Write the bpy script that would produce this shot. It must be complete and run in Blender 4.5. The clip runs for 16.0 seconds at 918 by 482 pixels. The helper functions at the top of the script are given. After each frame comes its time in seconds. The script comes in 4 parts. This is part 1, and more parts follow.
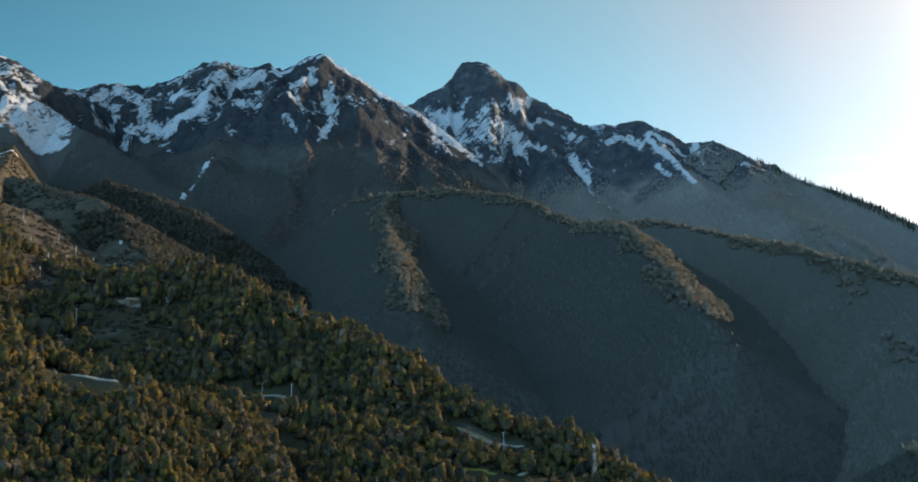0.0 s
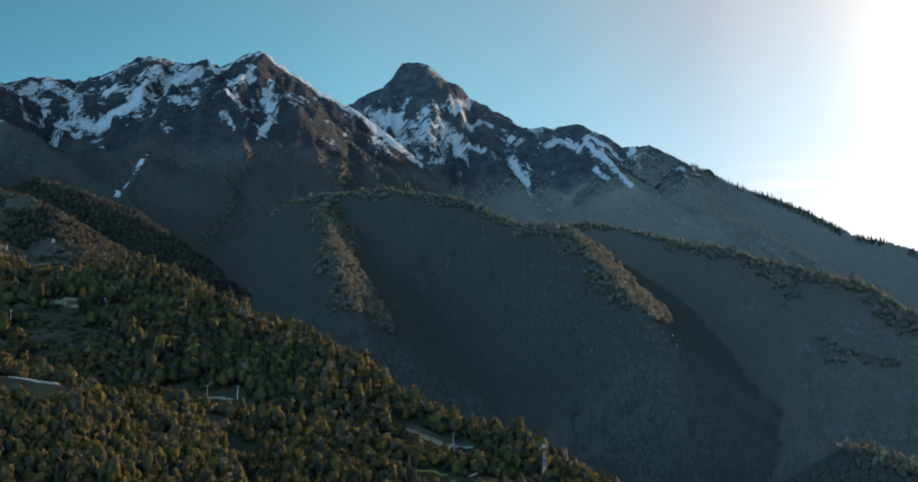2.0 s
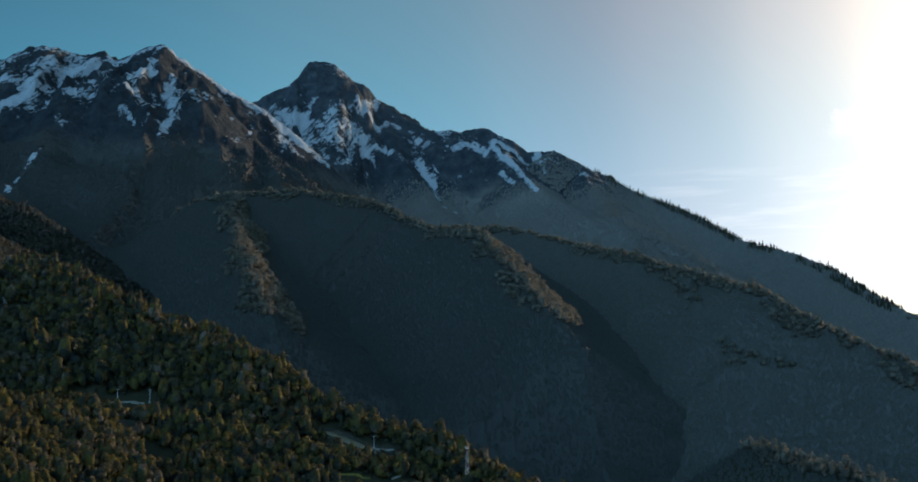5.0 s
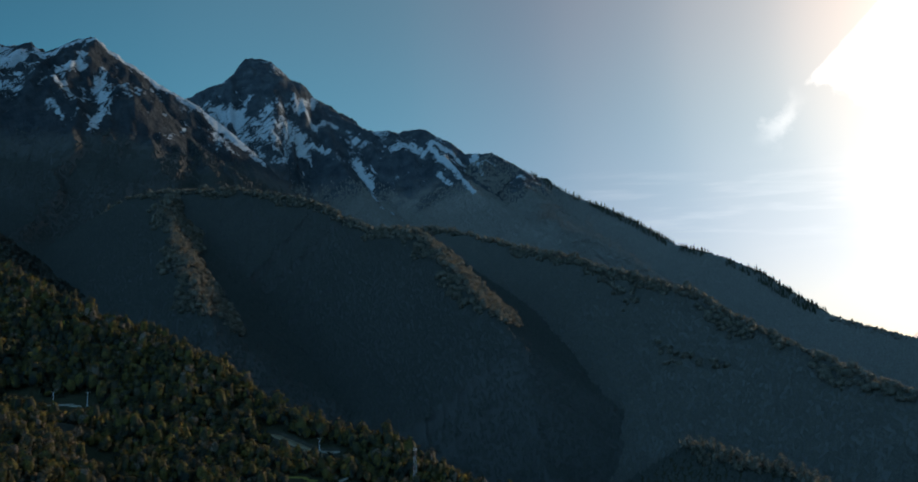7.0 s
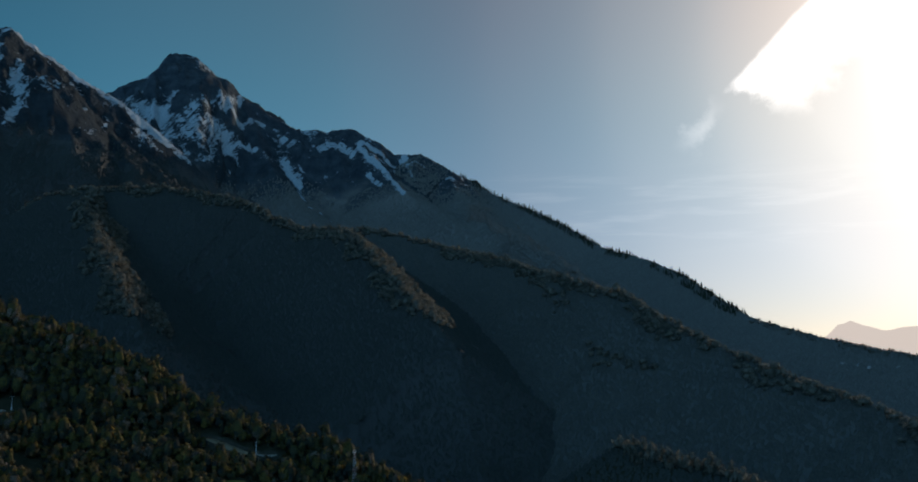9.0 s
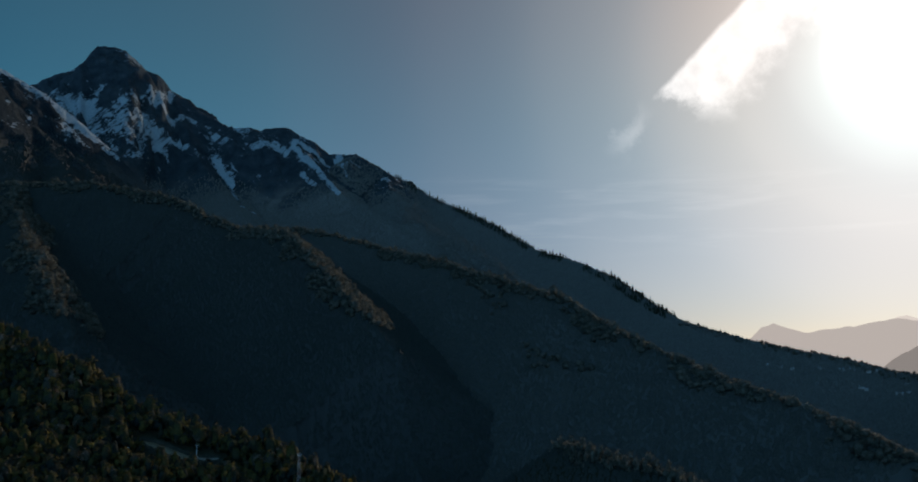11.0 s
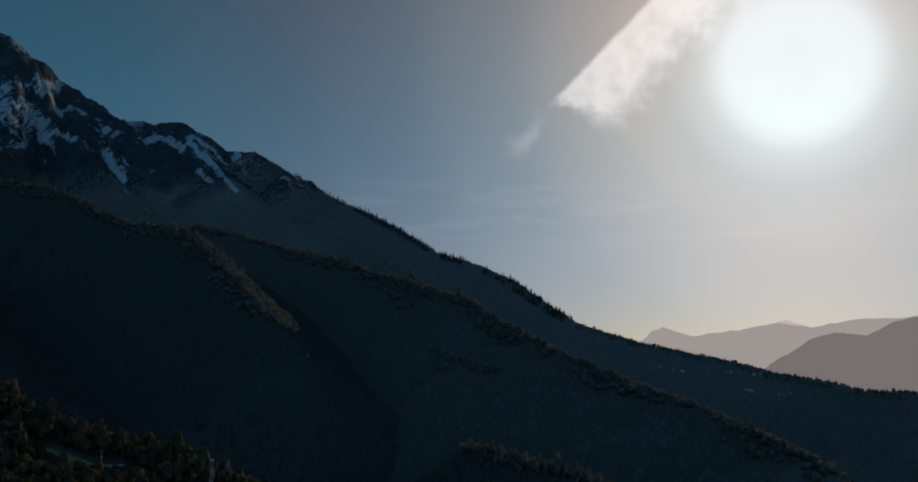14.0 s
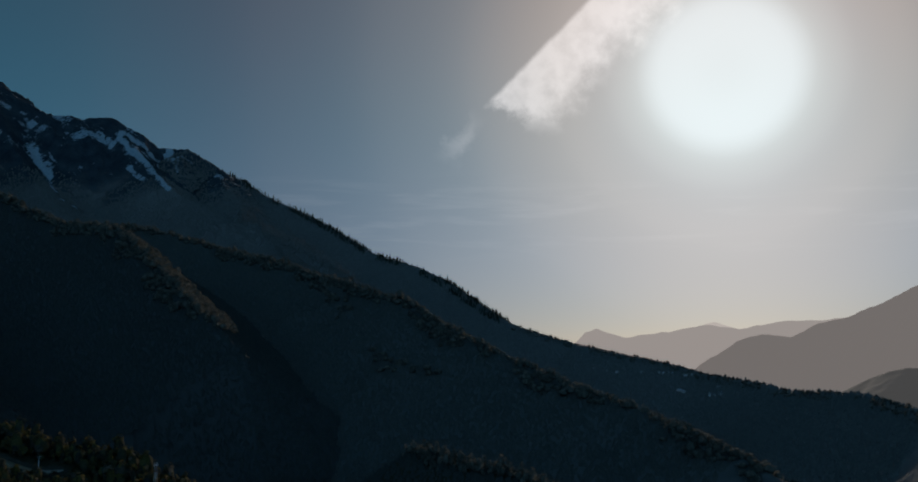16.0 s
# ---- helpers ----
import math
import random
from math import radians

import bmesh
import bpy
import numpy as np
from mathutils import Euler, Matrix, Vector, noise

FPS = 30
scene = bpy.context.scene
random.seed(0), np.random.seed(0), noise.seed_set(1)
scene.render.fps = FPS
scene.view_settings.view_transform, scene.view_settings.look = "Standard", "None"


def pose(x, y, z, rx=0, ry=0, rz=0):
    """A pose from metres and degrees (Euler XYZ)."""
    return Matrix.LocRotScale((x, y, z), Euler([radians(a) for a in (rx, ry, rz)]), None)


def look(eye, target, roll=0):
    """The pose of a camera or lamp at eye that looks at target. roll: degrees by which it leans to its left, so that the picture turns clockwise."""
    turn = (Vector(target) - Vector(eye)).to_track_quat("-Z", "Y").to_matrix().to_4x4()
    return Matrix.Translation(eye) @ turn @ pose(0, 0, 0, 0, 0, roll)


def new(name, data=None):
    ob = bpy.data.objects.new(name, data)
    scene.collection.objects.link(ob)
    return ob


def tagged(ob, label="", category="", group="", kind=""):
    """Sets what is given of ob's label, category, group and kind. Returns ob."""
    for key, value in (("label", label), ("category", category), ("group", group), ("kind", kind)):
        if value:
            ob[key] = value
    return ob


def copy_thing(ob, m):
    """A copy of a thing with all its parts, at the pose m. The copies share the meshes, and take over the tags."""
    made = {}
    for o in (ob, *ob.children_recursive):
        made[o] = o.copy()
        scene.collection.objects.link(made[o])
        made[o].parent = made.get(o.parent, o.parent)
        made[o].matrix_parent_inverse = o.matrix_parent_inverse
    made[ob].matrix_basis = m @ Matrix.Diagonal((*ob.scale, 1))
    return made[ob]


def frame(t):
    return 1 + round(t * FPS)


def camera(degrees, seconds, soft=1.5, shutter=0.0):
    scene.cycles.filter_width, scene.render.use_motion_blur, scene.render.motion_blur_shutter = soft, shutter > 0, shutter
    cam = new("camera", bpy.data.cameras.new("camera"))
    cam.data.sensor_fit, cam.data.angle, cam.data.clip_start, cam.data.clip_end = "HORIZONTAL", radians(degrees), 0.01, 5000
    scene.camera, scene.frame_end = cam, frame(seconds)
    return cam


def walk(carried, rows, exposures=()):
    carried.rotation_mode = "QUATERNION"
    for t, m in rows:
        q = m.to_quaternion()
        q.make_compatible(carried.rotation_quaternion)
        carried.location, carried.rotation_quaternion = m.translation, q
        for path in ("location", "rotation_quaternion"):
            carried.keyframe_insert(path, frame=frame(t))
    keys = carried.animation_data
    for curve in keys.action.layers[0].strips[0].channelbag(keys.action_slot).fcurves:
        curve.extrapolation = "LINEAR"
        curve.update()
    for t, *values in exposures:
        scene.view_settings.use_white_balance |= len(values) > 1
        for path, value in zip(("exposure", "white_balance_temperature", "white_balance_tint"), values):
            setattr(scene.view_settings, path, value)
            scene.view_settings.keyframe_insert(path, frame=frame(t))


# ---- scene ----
cam = camera(54.47, 16.0, soft=1.8)
EYE = 300.0
ROWS = [
    (0, -0, 0, 0, 0.002, 6.758, -0.066),
    (0.5, -3.05, 0.06, -0.02, -1.008, 6.762, -0.07),
    (1, -6.09, 0.16, -0.04, -1.998, 6.784, -0.051),
    (1.5, -9.14, 0.31, -0.04, -3.022, 6.807, -0.021),
    (2, -12.19, 0.51, -0.04, -4.068, 6.836, -0.006),
    (2.5, -15.23, 0.76, -0.03, -5.139, 6.855, -0.013),
    (3, -18.28, 1.06, -0.02, -6.191, 6.88, 0.008),
    (3.5, -21.33, 1.41, 0.01, -7.227, 6.902, 0.028),
    (4, -24.37, 1.81, 0.04, -8.252, 6.922, 0.061),
    (6.5, -39.61, 4.53, 0.32, -13.581, 7.017, 0.027),
    (7, -42.65, 5.22, 0.41, -14.628, 7.032, 0.051),
    (7.5, -45.7, 5.96, 0.49, -15.787, 7.055, 0.074),
    (8, -48.75, 6.74, 0.59, -17.004, 7.072, 0.073),
    (8.5, -51.79, 7.58, 0.7, -18.207, 7.097, 0.114),
    (9, -54.84, 8.47, 0.81, -19.399, 7.102, 0.125),
    (11.5, -70.08, 13.63, 1.49, -24.913, 7.195, 0.022),
    (12, -73.12, 14.81, 1.65, -26.039, 7.217, -0.029),
    (12.5, -76.17, 16.04, 1.82, -27.129, 7.241, -0.033),
    (13, -79.22, 17.31, 1.99, -28.249, 7.266, -0.021),
    (13.5, -82.26, 18.64, 2.18, -29.412, 7.272, -0.021),
    (14, -85.31, 20.01, 2.37, -30.54, 7.285, -0.087),
    (14.5, -88.36, 21.44, 2.57, -31.716, 7.316, -0.044),
    (15, -91.4, 22.91, 2.78, -32.801, 7.324, -0.042),
    (15.5, -94.45, 24.43, 3, -33.846, 7.34, -0.044),
    (16, -97.5, 26, 3.22, -34.814, 7.361, -0.056),
]
EXPOSURES = [(0.0, 0.82, 9700, 24), (4.0, 0.27, 8700, 20), (8.0, -0.64, 7400, 15), (12.0, -1.5, 6950, 13), (16.0, -1.92, 6850, 13)]
walk(cam, [(t, pose(x, y, EYE + z, 90 + pitch, roll, yaw)) for t, x, y, z, yaw, pitch, roll in ROWS], EXPOSURES)

# ---- world and sun ----
SUN_AZ, SUN_EL = radians(51.9), radians(17.4)
SUN_DIR = Vector((math.sin(SUN_AZ) * math.cos(SUN_EL), math.cos(SUN_AZ) * math.cos(SUN_EL), math.sin(SUN_EL)))


class Nodes:
    """Short hand for a node tree."""

    def __init__(self, tree):
        self.tree = tree
        tree.nodes.clear()

    def add(self, kind, ins=None, **props):
        n = self.tree.nodes.new(kind)
        if "operation" in props:
            n.operation = props["operation"]
        if "use_clamp" in props:
            n.use_clamp = props["use_clamp"]
        if "data_type" in props:
            n.data_type = props["data_type"]
        if "blend_type" in props:
            n.blend_type = props["blend_type"]
        if "interpolation_type" in props:
            n.interpolation_type = props["interpolation_type"]
        if "sky_type" in props:
            n.sky_type = props["sky_type"]
        if "sun_disc" in props:
            n.sun_disc = props["sun_disc"]
        if "sun_elevation" in props:
            n.sun_elevation = props["sun_elevation"]
        if "sun_rotation" in props:
            n.sun_rotation = props["sun_rotation"]
        if "altitude" in props:
            n.altitude = props["altitude"]
        if "air_density" in props:
            n.air_density = props["air_density"]
        if "dust_density" in props:
            n.dust_density = props["dust_density"]
        if "ozone_density" in props:
            n.ozone_density = props["ozone_density"]
        if "attribute_name" in props:
            n.attribute_name = props["attribute_name"]
        if "feature" in props:
            n.feature = props["feature"]
        for k, v in (ins or {}).items():
            if isinstance(v, bpy.types.NodeSocket):
                self.tree.links.new(v, n.inputs[k])
            else:
                n.inputs[k].default_value = v
        return n

    def math(self, op, a, b=0.0, clamp=False):
        return self.add("ShaderNodeMath", {0: a, 1: b}, operation=op, use_clamp=clamp).outputs[0]

    def vec(self, op, a, b=(0, 0, 0)):
        n = self.add("ShaderNodeVectorMath", {0: a, 1: b}, operation=op)
        return n.outputs[1] if op in ("DOT_PRODUCT", "LENGTH") else n.outputs[0]

    def mix(self, f, a, b):
        return self.add("ShaderNodeMix", {0: f, 6: a, 7: b}, data_type="RGBA").outputs[2]

    def step(self, v, lo, hi, a=0.0, b=1.0):
        return self.add("ShaderNodeMapRange", {0: v, 1: lo, 2: hi, 3: a, 4: b}, interpolation_type="SMOOTHSTEP").outputs[0]

    def noise(self, vector, scale, detail=4.0, rough=0.55, colour=False, distortion=0.0):
        n = self.add("ShaderNodeTexNoise", {"Vector": vector, "Scale": scale, "Detail": detail, "Roughness": rough, "Distortion": distortion})
        return n.outputs[1 if colour else 0]

    def ramp(self, f, stops, blend="LINEAR"):
        n = self.add("ShaderNodeValToRGB", {0: f})
        n.color_ramp.interpolation = blend
        e = n.color_ramp.elements
        while len(e) < len(stops):
            e.new(0.5)
        for el, (p, c) in zip(e, stops):
            el.position, el.color = p, (*c, 1)
        return n.outputs[0]


world = bpy.data.worlds.new("world")
scene.world = world
world.use_nodes = True
w = Nodes(world.node_tree)
view = w.add("ShaderNodeTexCoord").outputs["Generated"]
sky = w.add("ShaderNodeTexSky", sky_type="NISHITA", sun_disc=False, sun_elevation=SUN_EL, sun_rotation=SUN_AZ, altitude=900.0, air_density=1.0, dust_density=0.6, ozone_density=2.5)
angle = w.math("MULTIPLY", w.math("ARCCOSINE", w.vec("DOT_PRODUCT", view, tuple(SUN_DIR))), 1 / radians(90))
height = w.add("ShaderNodeSeparateXYZ", {0: view}).outputs[2]
tint = w.mix(w.step(height, 0.0, 0.3), (0.68, 0.86, 1.22, 1), (0.16, 0.92, 1.08, 1))
tinted = w.add("ShaderNodeMix", {0: 1.0, 6: sky.outputs[0], 7: tint}, data_type="RGBA", blend_type="MULTIPLY").outputs[2]
base = w.add("ShaderNodeBackground", {0: tinted, 1: w.math("MULTIPLY", w.step(angle, 0.3, 0.85, 0.07, 0.085), w.step(height, 0.2, 0.45, 1.0, 0.72))})
glow = w.ramp(angle, [(0.0, (0.94, 0.9, 0.89)), (0.044, (0.93, 0.895, 0.885)), (0.058, (0.73, 0.65, 0.61)), (0.08, (0.575, 0.46, 0.41)), (0.12, (0.46, 0.35, 0.29)), (0.18, (0.255, 0.212, 0.192)), (0.25, (0.136, 0.122, 0.122)), (0.33, (0.077, 0.07, 0.076)), (0.43, (0.038, 0.056, 0.068)), (0.6, (0.016, 0.041, 0.056)), (0.85, (0.002, 0.01, 0.015)), (1.0, (0, 0, 0))], "CARDINAL")
# blue fill added to the unseen sky away from the sun, lifts shaded slopes
fill_sky = w.add("ShaderNodeBackground", {0: (0.25, 0.77, 1.4, 1), 1: w.math("MULTIPLY", w.step(height, 0.1, 0.95, 1.45, 0.45), w.step(angle, 0.88, 1.2))})
# thin haze low under the sun
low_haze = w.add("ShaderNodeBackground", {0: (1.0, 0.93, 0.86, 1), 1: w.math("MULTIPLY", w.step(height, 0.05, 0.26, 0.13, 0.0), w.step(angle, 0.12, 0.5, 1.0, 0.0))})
# a long bank of cloud near the sun, a wisp below it and level streaks over the horizon
TIP = Vector((0.5734, 0.7703, 0.2791))
ACROSS = TIP.cross(Vector((0, 0, 1))).normalized()
RISE = ACROSS.cross(TIP)
ahead = w.math("MAXIMUM", w.vec("DOT_PRODUCT", view, tuple(TIP)), 0.05)
cu = w.math("DIVIDE", w.vec("DOT_PRODUCT", view, tuple(ACROSS)), ahead)
cv = w.math("DIVIDE", w.vec("DOT_PRODUCT", view, tuple(RISE)), ahead)
facing = w.step(ahead, 0.3, 0.6)
along = w.math("MULTIPLY", w.math("ADD", cu, cv), 0.7071)
below = w.math("MULTIPLY", w.math("SUBTRACT", cu, cv), 0.7071)
fluff = w.math("MULTIPLY", w.math("SUBTRACT", w.noise(view, 38.0, 6, 0.6), 0.5), 0.05)
edge = w.math("ADD", below, w.math("MULTIPLY", fluff, 0.12))
bank = w.math("MULTIPLY", w.step(edge, -0.0015, 0.006), w.step(w.math("ADD", below, w.math("MULTIPLY", fluff, 1.3)), 0.03, 0.085, 1.0, 0.0))
bank = w.math("MULTIPLY", bank, w.step(w.math("ADD", w.math("SUBTRACT", along, w.math("MULTIPLY", below, 0.3)), fluff), -0.008, 0.012))
bank = w.math("MULTIPLY", bank, w.step(w.noise(view, 45.0, 5, 0.55), 0.25, 0.62, 0.72, 1.0))
wisp = w.math("MULTIPLY", w.step(w.math("ABSOLUTE", w.math("ADD", w.math("SUBTRACT", below, 0.008), fluff)), 0.0, 0.016, 0.24, 0.0), w.math("MULTIPLY", w.step(along, -0.09, -0.05), w.step(along, -0.05, -0.01, 1.0, 0.0)))
level = w.noise(w.vec("MULTIPLY", view, (7.0, 7.0, 75.0)), 1.0, 6, 0.55, distortion=0.3)
streak = w.math("MULTIPLY", w.step(level, 0.48, 0.75, 0.0, 0.1), w.math("MULTIPLY", w.step(height, 0.1, 0.13), w.step(height, 0.17, 0.21, 1.0, 0.0)))
cloud = w.math("MULTIPLY", w.math("ADD", w.math("ADD", bank, wisp), streak), facing)
halo = w.add("ShaderNodeBackground", {0: glow, 1: 3.0})
vapour = w.add("ShaderNodeBackground", {0: (1.0, 1.0, 1.02, 1), 1: w.math("MULTIPLY", cloud, 1.3)})
both = w.add("ShaderNodeAddShader", {0: base.outputs[0], 1: halo.outputs[0]})
both = w.add("ShaderNodeAddShader", {0: both.outputs[0], 1: vapour.outputs[0]})
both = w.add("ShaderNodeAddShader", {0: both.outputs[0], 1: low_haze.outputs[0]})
both = w.add("ShaderNodeAddShader", {0: both.outputs[0], 1: fill_sky.outputs[0]})
w.add("ShaderNodeOutputWorld", {0: both.outputs[0]})

sun = new("sun", bpy.data.lights.new("sun", "SUN"))
sun.data.energy, sun.data.angle, sun.data.color = 4.6, radians(0.5), (1.0, 0.91, 0.8)
sun.matrix_world = look(SUN_DIR * 4000, (0, 0, 0))


# ---- materials ----
def material(name, rough=0.9):
    m = bpy.data.materials.new(name)
    m.use_nodes = True
    n = Nodes(m.node_tree)
    shader = n.add("ShaderNodeBsdfPrincipled", {"Roughness": rough, "Specular IOR Level": 0.04})
    n.add("ShaderNodeOutputMaterial", {0: shader.outputs[0]})
    return m, n, shader


def set_in(n, shader, key, value):
    n.tree.links.new(value, shader.inputs[key])


def mountain_material(name, treeline, snowline, bare_top=9000.0, pale=(1, 1, 1), stone=0.62):
    m, n, sh = material(name)
    geo = n.add("ShaderNodeNewGeometry")
    p, z = geo.outputs["Position"], n.add("ShaderNodeSeparateXYZ", {0: geo.outputs["Position"]}).outputs[2]
    up = n.add("ShaderNodeSeparateXYZ", {0: geo.outputs["Normal"]}).outputs[2]
    lie = n.add("ShaderNodeAttribute", attribute_name="snow_lie").outputs["Fac"]
    big, mid, fine = n.noise(p, 1 / 260, 5), n.noise(p, 1 / 60, 6, 0.65), n.noise(p, 1 / 9, 4)
    level = n.math("ADD", z, n.math("MULTIPLY", n.math("SUBTRACT", big, 0.5), 520))
    level = n.math("ADD", level, n.math("MULTIPLY", n.math("SUBTRACT", mid, 0.5), 180))
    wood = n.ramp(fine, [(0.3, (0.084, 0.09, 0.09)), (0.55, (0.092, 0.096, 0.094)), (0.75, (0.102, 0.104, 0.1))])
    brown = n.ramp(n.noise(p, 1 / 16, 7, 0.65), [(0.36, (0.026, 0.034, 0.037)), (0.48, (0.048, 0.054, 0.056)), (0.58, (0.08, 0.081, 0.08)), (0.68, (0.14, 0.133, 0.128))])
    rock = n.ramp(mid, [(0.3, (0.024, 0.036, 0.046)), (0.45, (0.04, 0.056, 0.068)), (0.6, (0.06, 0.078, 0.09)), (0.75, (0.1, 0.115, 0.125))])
    # pale and stone scale the base colours; higher values put distance haze in
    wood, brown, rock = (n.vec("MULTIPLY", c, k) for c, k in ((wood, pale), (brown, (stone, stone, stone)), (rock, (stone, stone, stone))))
    bare = n.mix(n.step(up, 0.72, 0.95), rock, brown)
    cover = n.mix(n.step(level, treeline - 60, treeline + 80), wood, bare)
    squeezed = n.vec("MULTIPLY", n.vec("ADD", p, n.vec("MULTIPLY", n.add("ShaderNodeCombineXYZ", {0: z}).outputs[0], (0.35, 0, 0))), (1.0, 0.5, 0.42))
    patch = n.math("ADD", n.math("MULTIPLY", n.math("SUBTRACT", n.noise(squeezed, 1 / 34, 9, 0.7, distortion=0.4), 0.5), 9.5), n.math("MULTIPLY", n.math("SUBTRACT", n.noise(p, 1 / 170, 4), 0.5), 4.0))
    v = n.math("ADD", patch, n.math("MULTIPLY", n.math("SUBTRACT", up, 0.74), 4.0))
    v = n.math("ADD", v, n.step(z, snowline - 170, snowline + 130, -3.2, -0.15))
    v = n.math("ADD", v, n.step(z, bare_top - 40, bare_top + 60, 0.0, -0.7))
    v = n.math("ADD", v, lie)
    # bare rock ribs run slantwise through the snow
    slant = n.vec("MULTIPLY", n.vec("ADD", p, n.vec("MULTIPLY", n.add("ShaderNodeCombineXYZ", {0: z}).outputs[0], (-0.8, 0, 0))), (1.0, 0.6, 0.3))
    rib = n.math("ABSOLUTE", n.math("SUBTRACT", n.noise(slant, 1 / 38, 7, 0.62, distortion=0.5), 0.5))
    v = n.math("ADD", v, n.step(rib, 0.0, 0.05, -2.0, 0.35))
    snow = n.step(v, -0.22, 0.32)
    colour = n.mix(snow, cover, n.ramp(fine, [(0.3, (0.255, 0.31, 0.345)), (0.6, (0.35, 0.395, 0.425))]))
    set_in(n, sh, "Base Color", colour)
    rocky = n.math("SUBTRACT", 1.0, n.math("MULTIPLY", snow, 0.7))
    tufts = n.add("ShaderNodeTexVoronoi", {"Vector": p, "Scale": 1 / 7.5}, feature="SMOOTH_F1").outputs["Distance"]
    tufts = n.math("MULTIPLY", tufts, n.step(level, treeline - 60, treeline + 80, -1.0, 0.0))
    height = n.math("ADD", tufts, n.math("MULTIPLY", n.noise(squeezed, 1 / 30, 9, 0.68), n.step(level, treeline - 60, treeline + 80, 3.5, 34.0)))
    height = n.math("ADD", height, n.math("MULTIPLY", n.noise(p, 1 / 7, 3), n.step(level, treeline - 60, treeline + 80, 1.2, 4.0)))
    b = n.add("ShaderNodeBump", {"Strength": 0.9, "Distance": 1.0, "Height": n.math("MULTIPLY", height, rocky)})
    set_in(n, sh, "Normal", b.outputs[0])
    return m


def ground_material():
    m, n, sh = material("meadow")
    p = n.add("ShaderNodeNewGeometry").outputs["Position"]
    big, mid, fine = n.noise(p, 1 / 60, 5), n.noise(p, 1 / 14, 5), n.noise(p, 1 / 2, 4)
    floor = n.ramp(mid, [(0.3, (0.024, 0.025, 0.018)), (0.7, (0.05, 0.044, 0.03))])
    grass = n.ramp(mid, [(0.3, (0.22, 0.17, 0.03)), (0.7, (0.4, 0.29, 0.05))])
    soil = n.ramp(n.noise(p, 1 / 18, 9, 0.72), [(0.34, (0.028, 0.03, 0.027)), (0.46, (0.048, 0.045, 0.04)), (0.56, (0.076, 0.066, 0.057)), (0.7, (0.13, 0.112, 0.098))])
    gravel = n.ramp(fine, [(0.3, (0.16, 0.145, 0.12)), (0.7, (0.26, 0.245, 0.22))])
    c = floor
    for key, colour in (("meadow", grass), ("run", soil), ("track", gravel), ("snow", n.ramp(fine, [(0.3, (0.5, 0.52, 0.53)), (0.7, (0.66, 0.67, 0.67))]))):
        cover = n.add("ShaderNodeAttribute", attribute_name=key).outputs["Fac"]
        cover = n.step(n.math("ADD", cover, n.math("MULTIPLY", n.math("SUBTRACT", mid, 0.5), 0.9)), 0.35, 0.6)
        c = n.mix(cover, c, colour)
    c = n.mix(n.math("MULTIPLY", fine, 0.4), c, (0.04, 0.045, 0.02, 1))
    set_in(n, sh, "Base Color", c)
    b = n.add("ShaderNodeBump", {"Strength": 0.6, "Distance": 1.0, "Height": n.math("MULTIPLY", n.noise(p, 1 / 4, 5), 2.0)})
    set_in(n, sh, "Normal", b.outputs[0])
    return m


# far hills: aerial haze put in as an even emission over a dark base
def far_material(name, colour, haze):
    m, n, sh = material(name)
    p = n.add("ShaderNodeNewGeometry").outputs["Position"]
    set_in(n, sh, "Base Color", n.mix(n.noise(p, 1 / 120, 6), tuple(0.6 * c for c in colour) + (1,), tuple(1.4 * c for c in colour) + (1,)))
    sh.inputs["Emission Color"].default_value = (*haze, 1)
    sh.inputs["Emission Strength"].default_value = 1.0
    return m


# ---- the land: ridges and what slopes down from them ----
RIDGES = []


def ridge(name, group, left, right, crest):
    RIDGES.append((name, group, left, right, np.array(crest, float)))


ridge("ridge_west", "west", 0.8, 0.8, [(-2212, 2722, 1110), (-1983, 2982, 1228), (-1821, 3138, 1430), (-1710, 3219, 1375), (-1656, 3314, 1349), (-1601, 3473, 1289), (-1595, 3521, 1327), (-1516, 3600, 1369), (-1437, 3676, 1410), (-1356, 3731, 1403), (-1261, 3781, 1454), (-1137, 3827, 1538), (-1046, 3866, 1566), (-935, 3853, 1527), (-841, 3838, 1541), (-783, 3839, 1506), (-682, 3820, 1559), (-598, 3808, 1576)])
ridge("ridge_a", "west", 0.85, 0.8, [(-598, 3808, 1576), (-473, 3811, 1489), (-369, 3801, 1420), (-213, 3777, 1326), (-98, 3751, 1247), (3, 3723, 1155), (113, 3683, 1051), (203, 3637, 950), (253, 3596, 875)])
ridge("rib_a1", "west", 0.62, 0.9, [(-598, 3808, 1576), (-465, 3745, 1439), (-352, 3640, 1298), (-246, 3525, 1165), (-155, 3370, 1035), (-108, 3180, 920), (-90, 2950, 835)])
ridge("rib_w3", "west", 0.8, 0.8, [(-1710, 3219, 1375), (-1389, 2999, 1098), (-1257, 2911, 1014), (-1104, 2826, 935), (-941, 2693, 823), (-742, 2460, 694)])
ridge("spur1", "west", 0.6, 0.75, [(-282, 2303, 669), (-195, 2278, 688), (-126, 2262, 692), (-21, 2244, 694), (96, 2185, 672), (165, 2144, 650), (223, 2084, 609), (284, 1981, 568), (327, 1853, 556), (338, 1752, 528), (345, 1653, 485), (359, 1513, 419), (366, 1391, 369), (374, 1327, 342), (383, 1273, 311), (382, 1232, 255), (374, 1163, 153)])
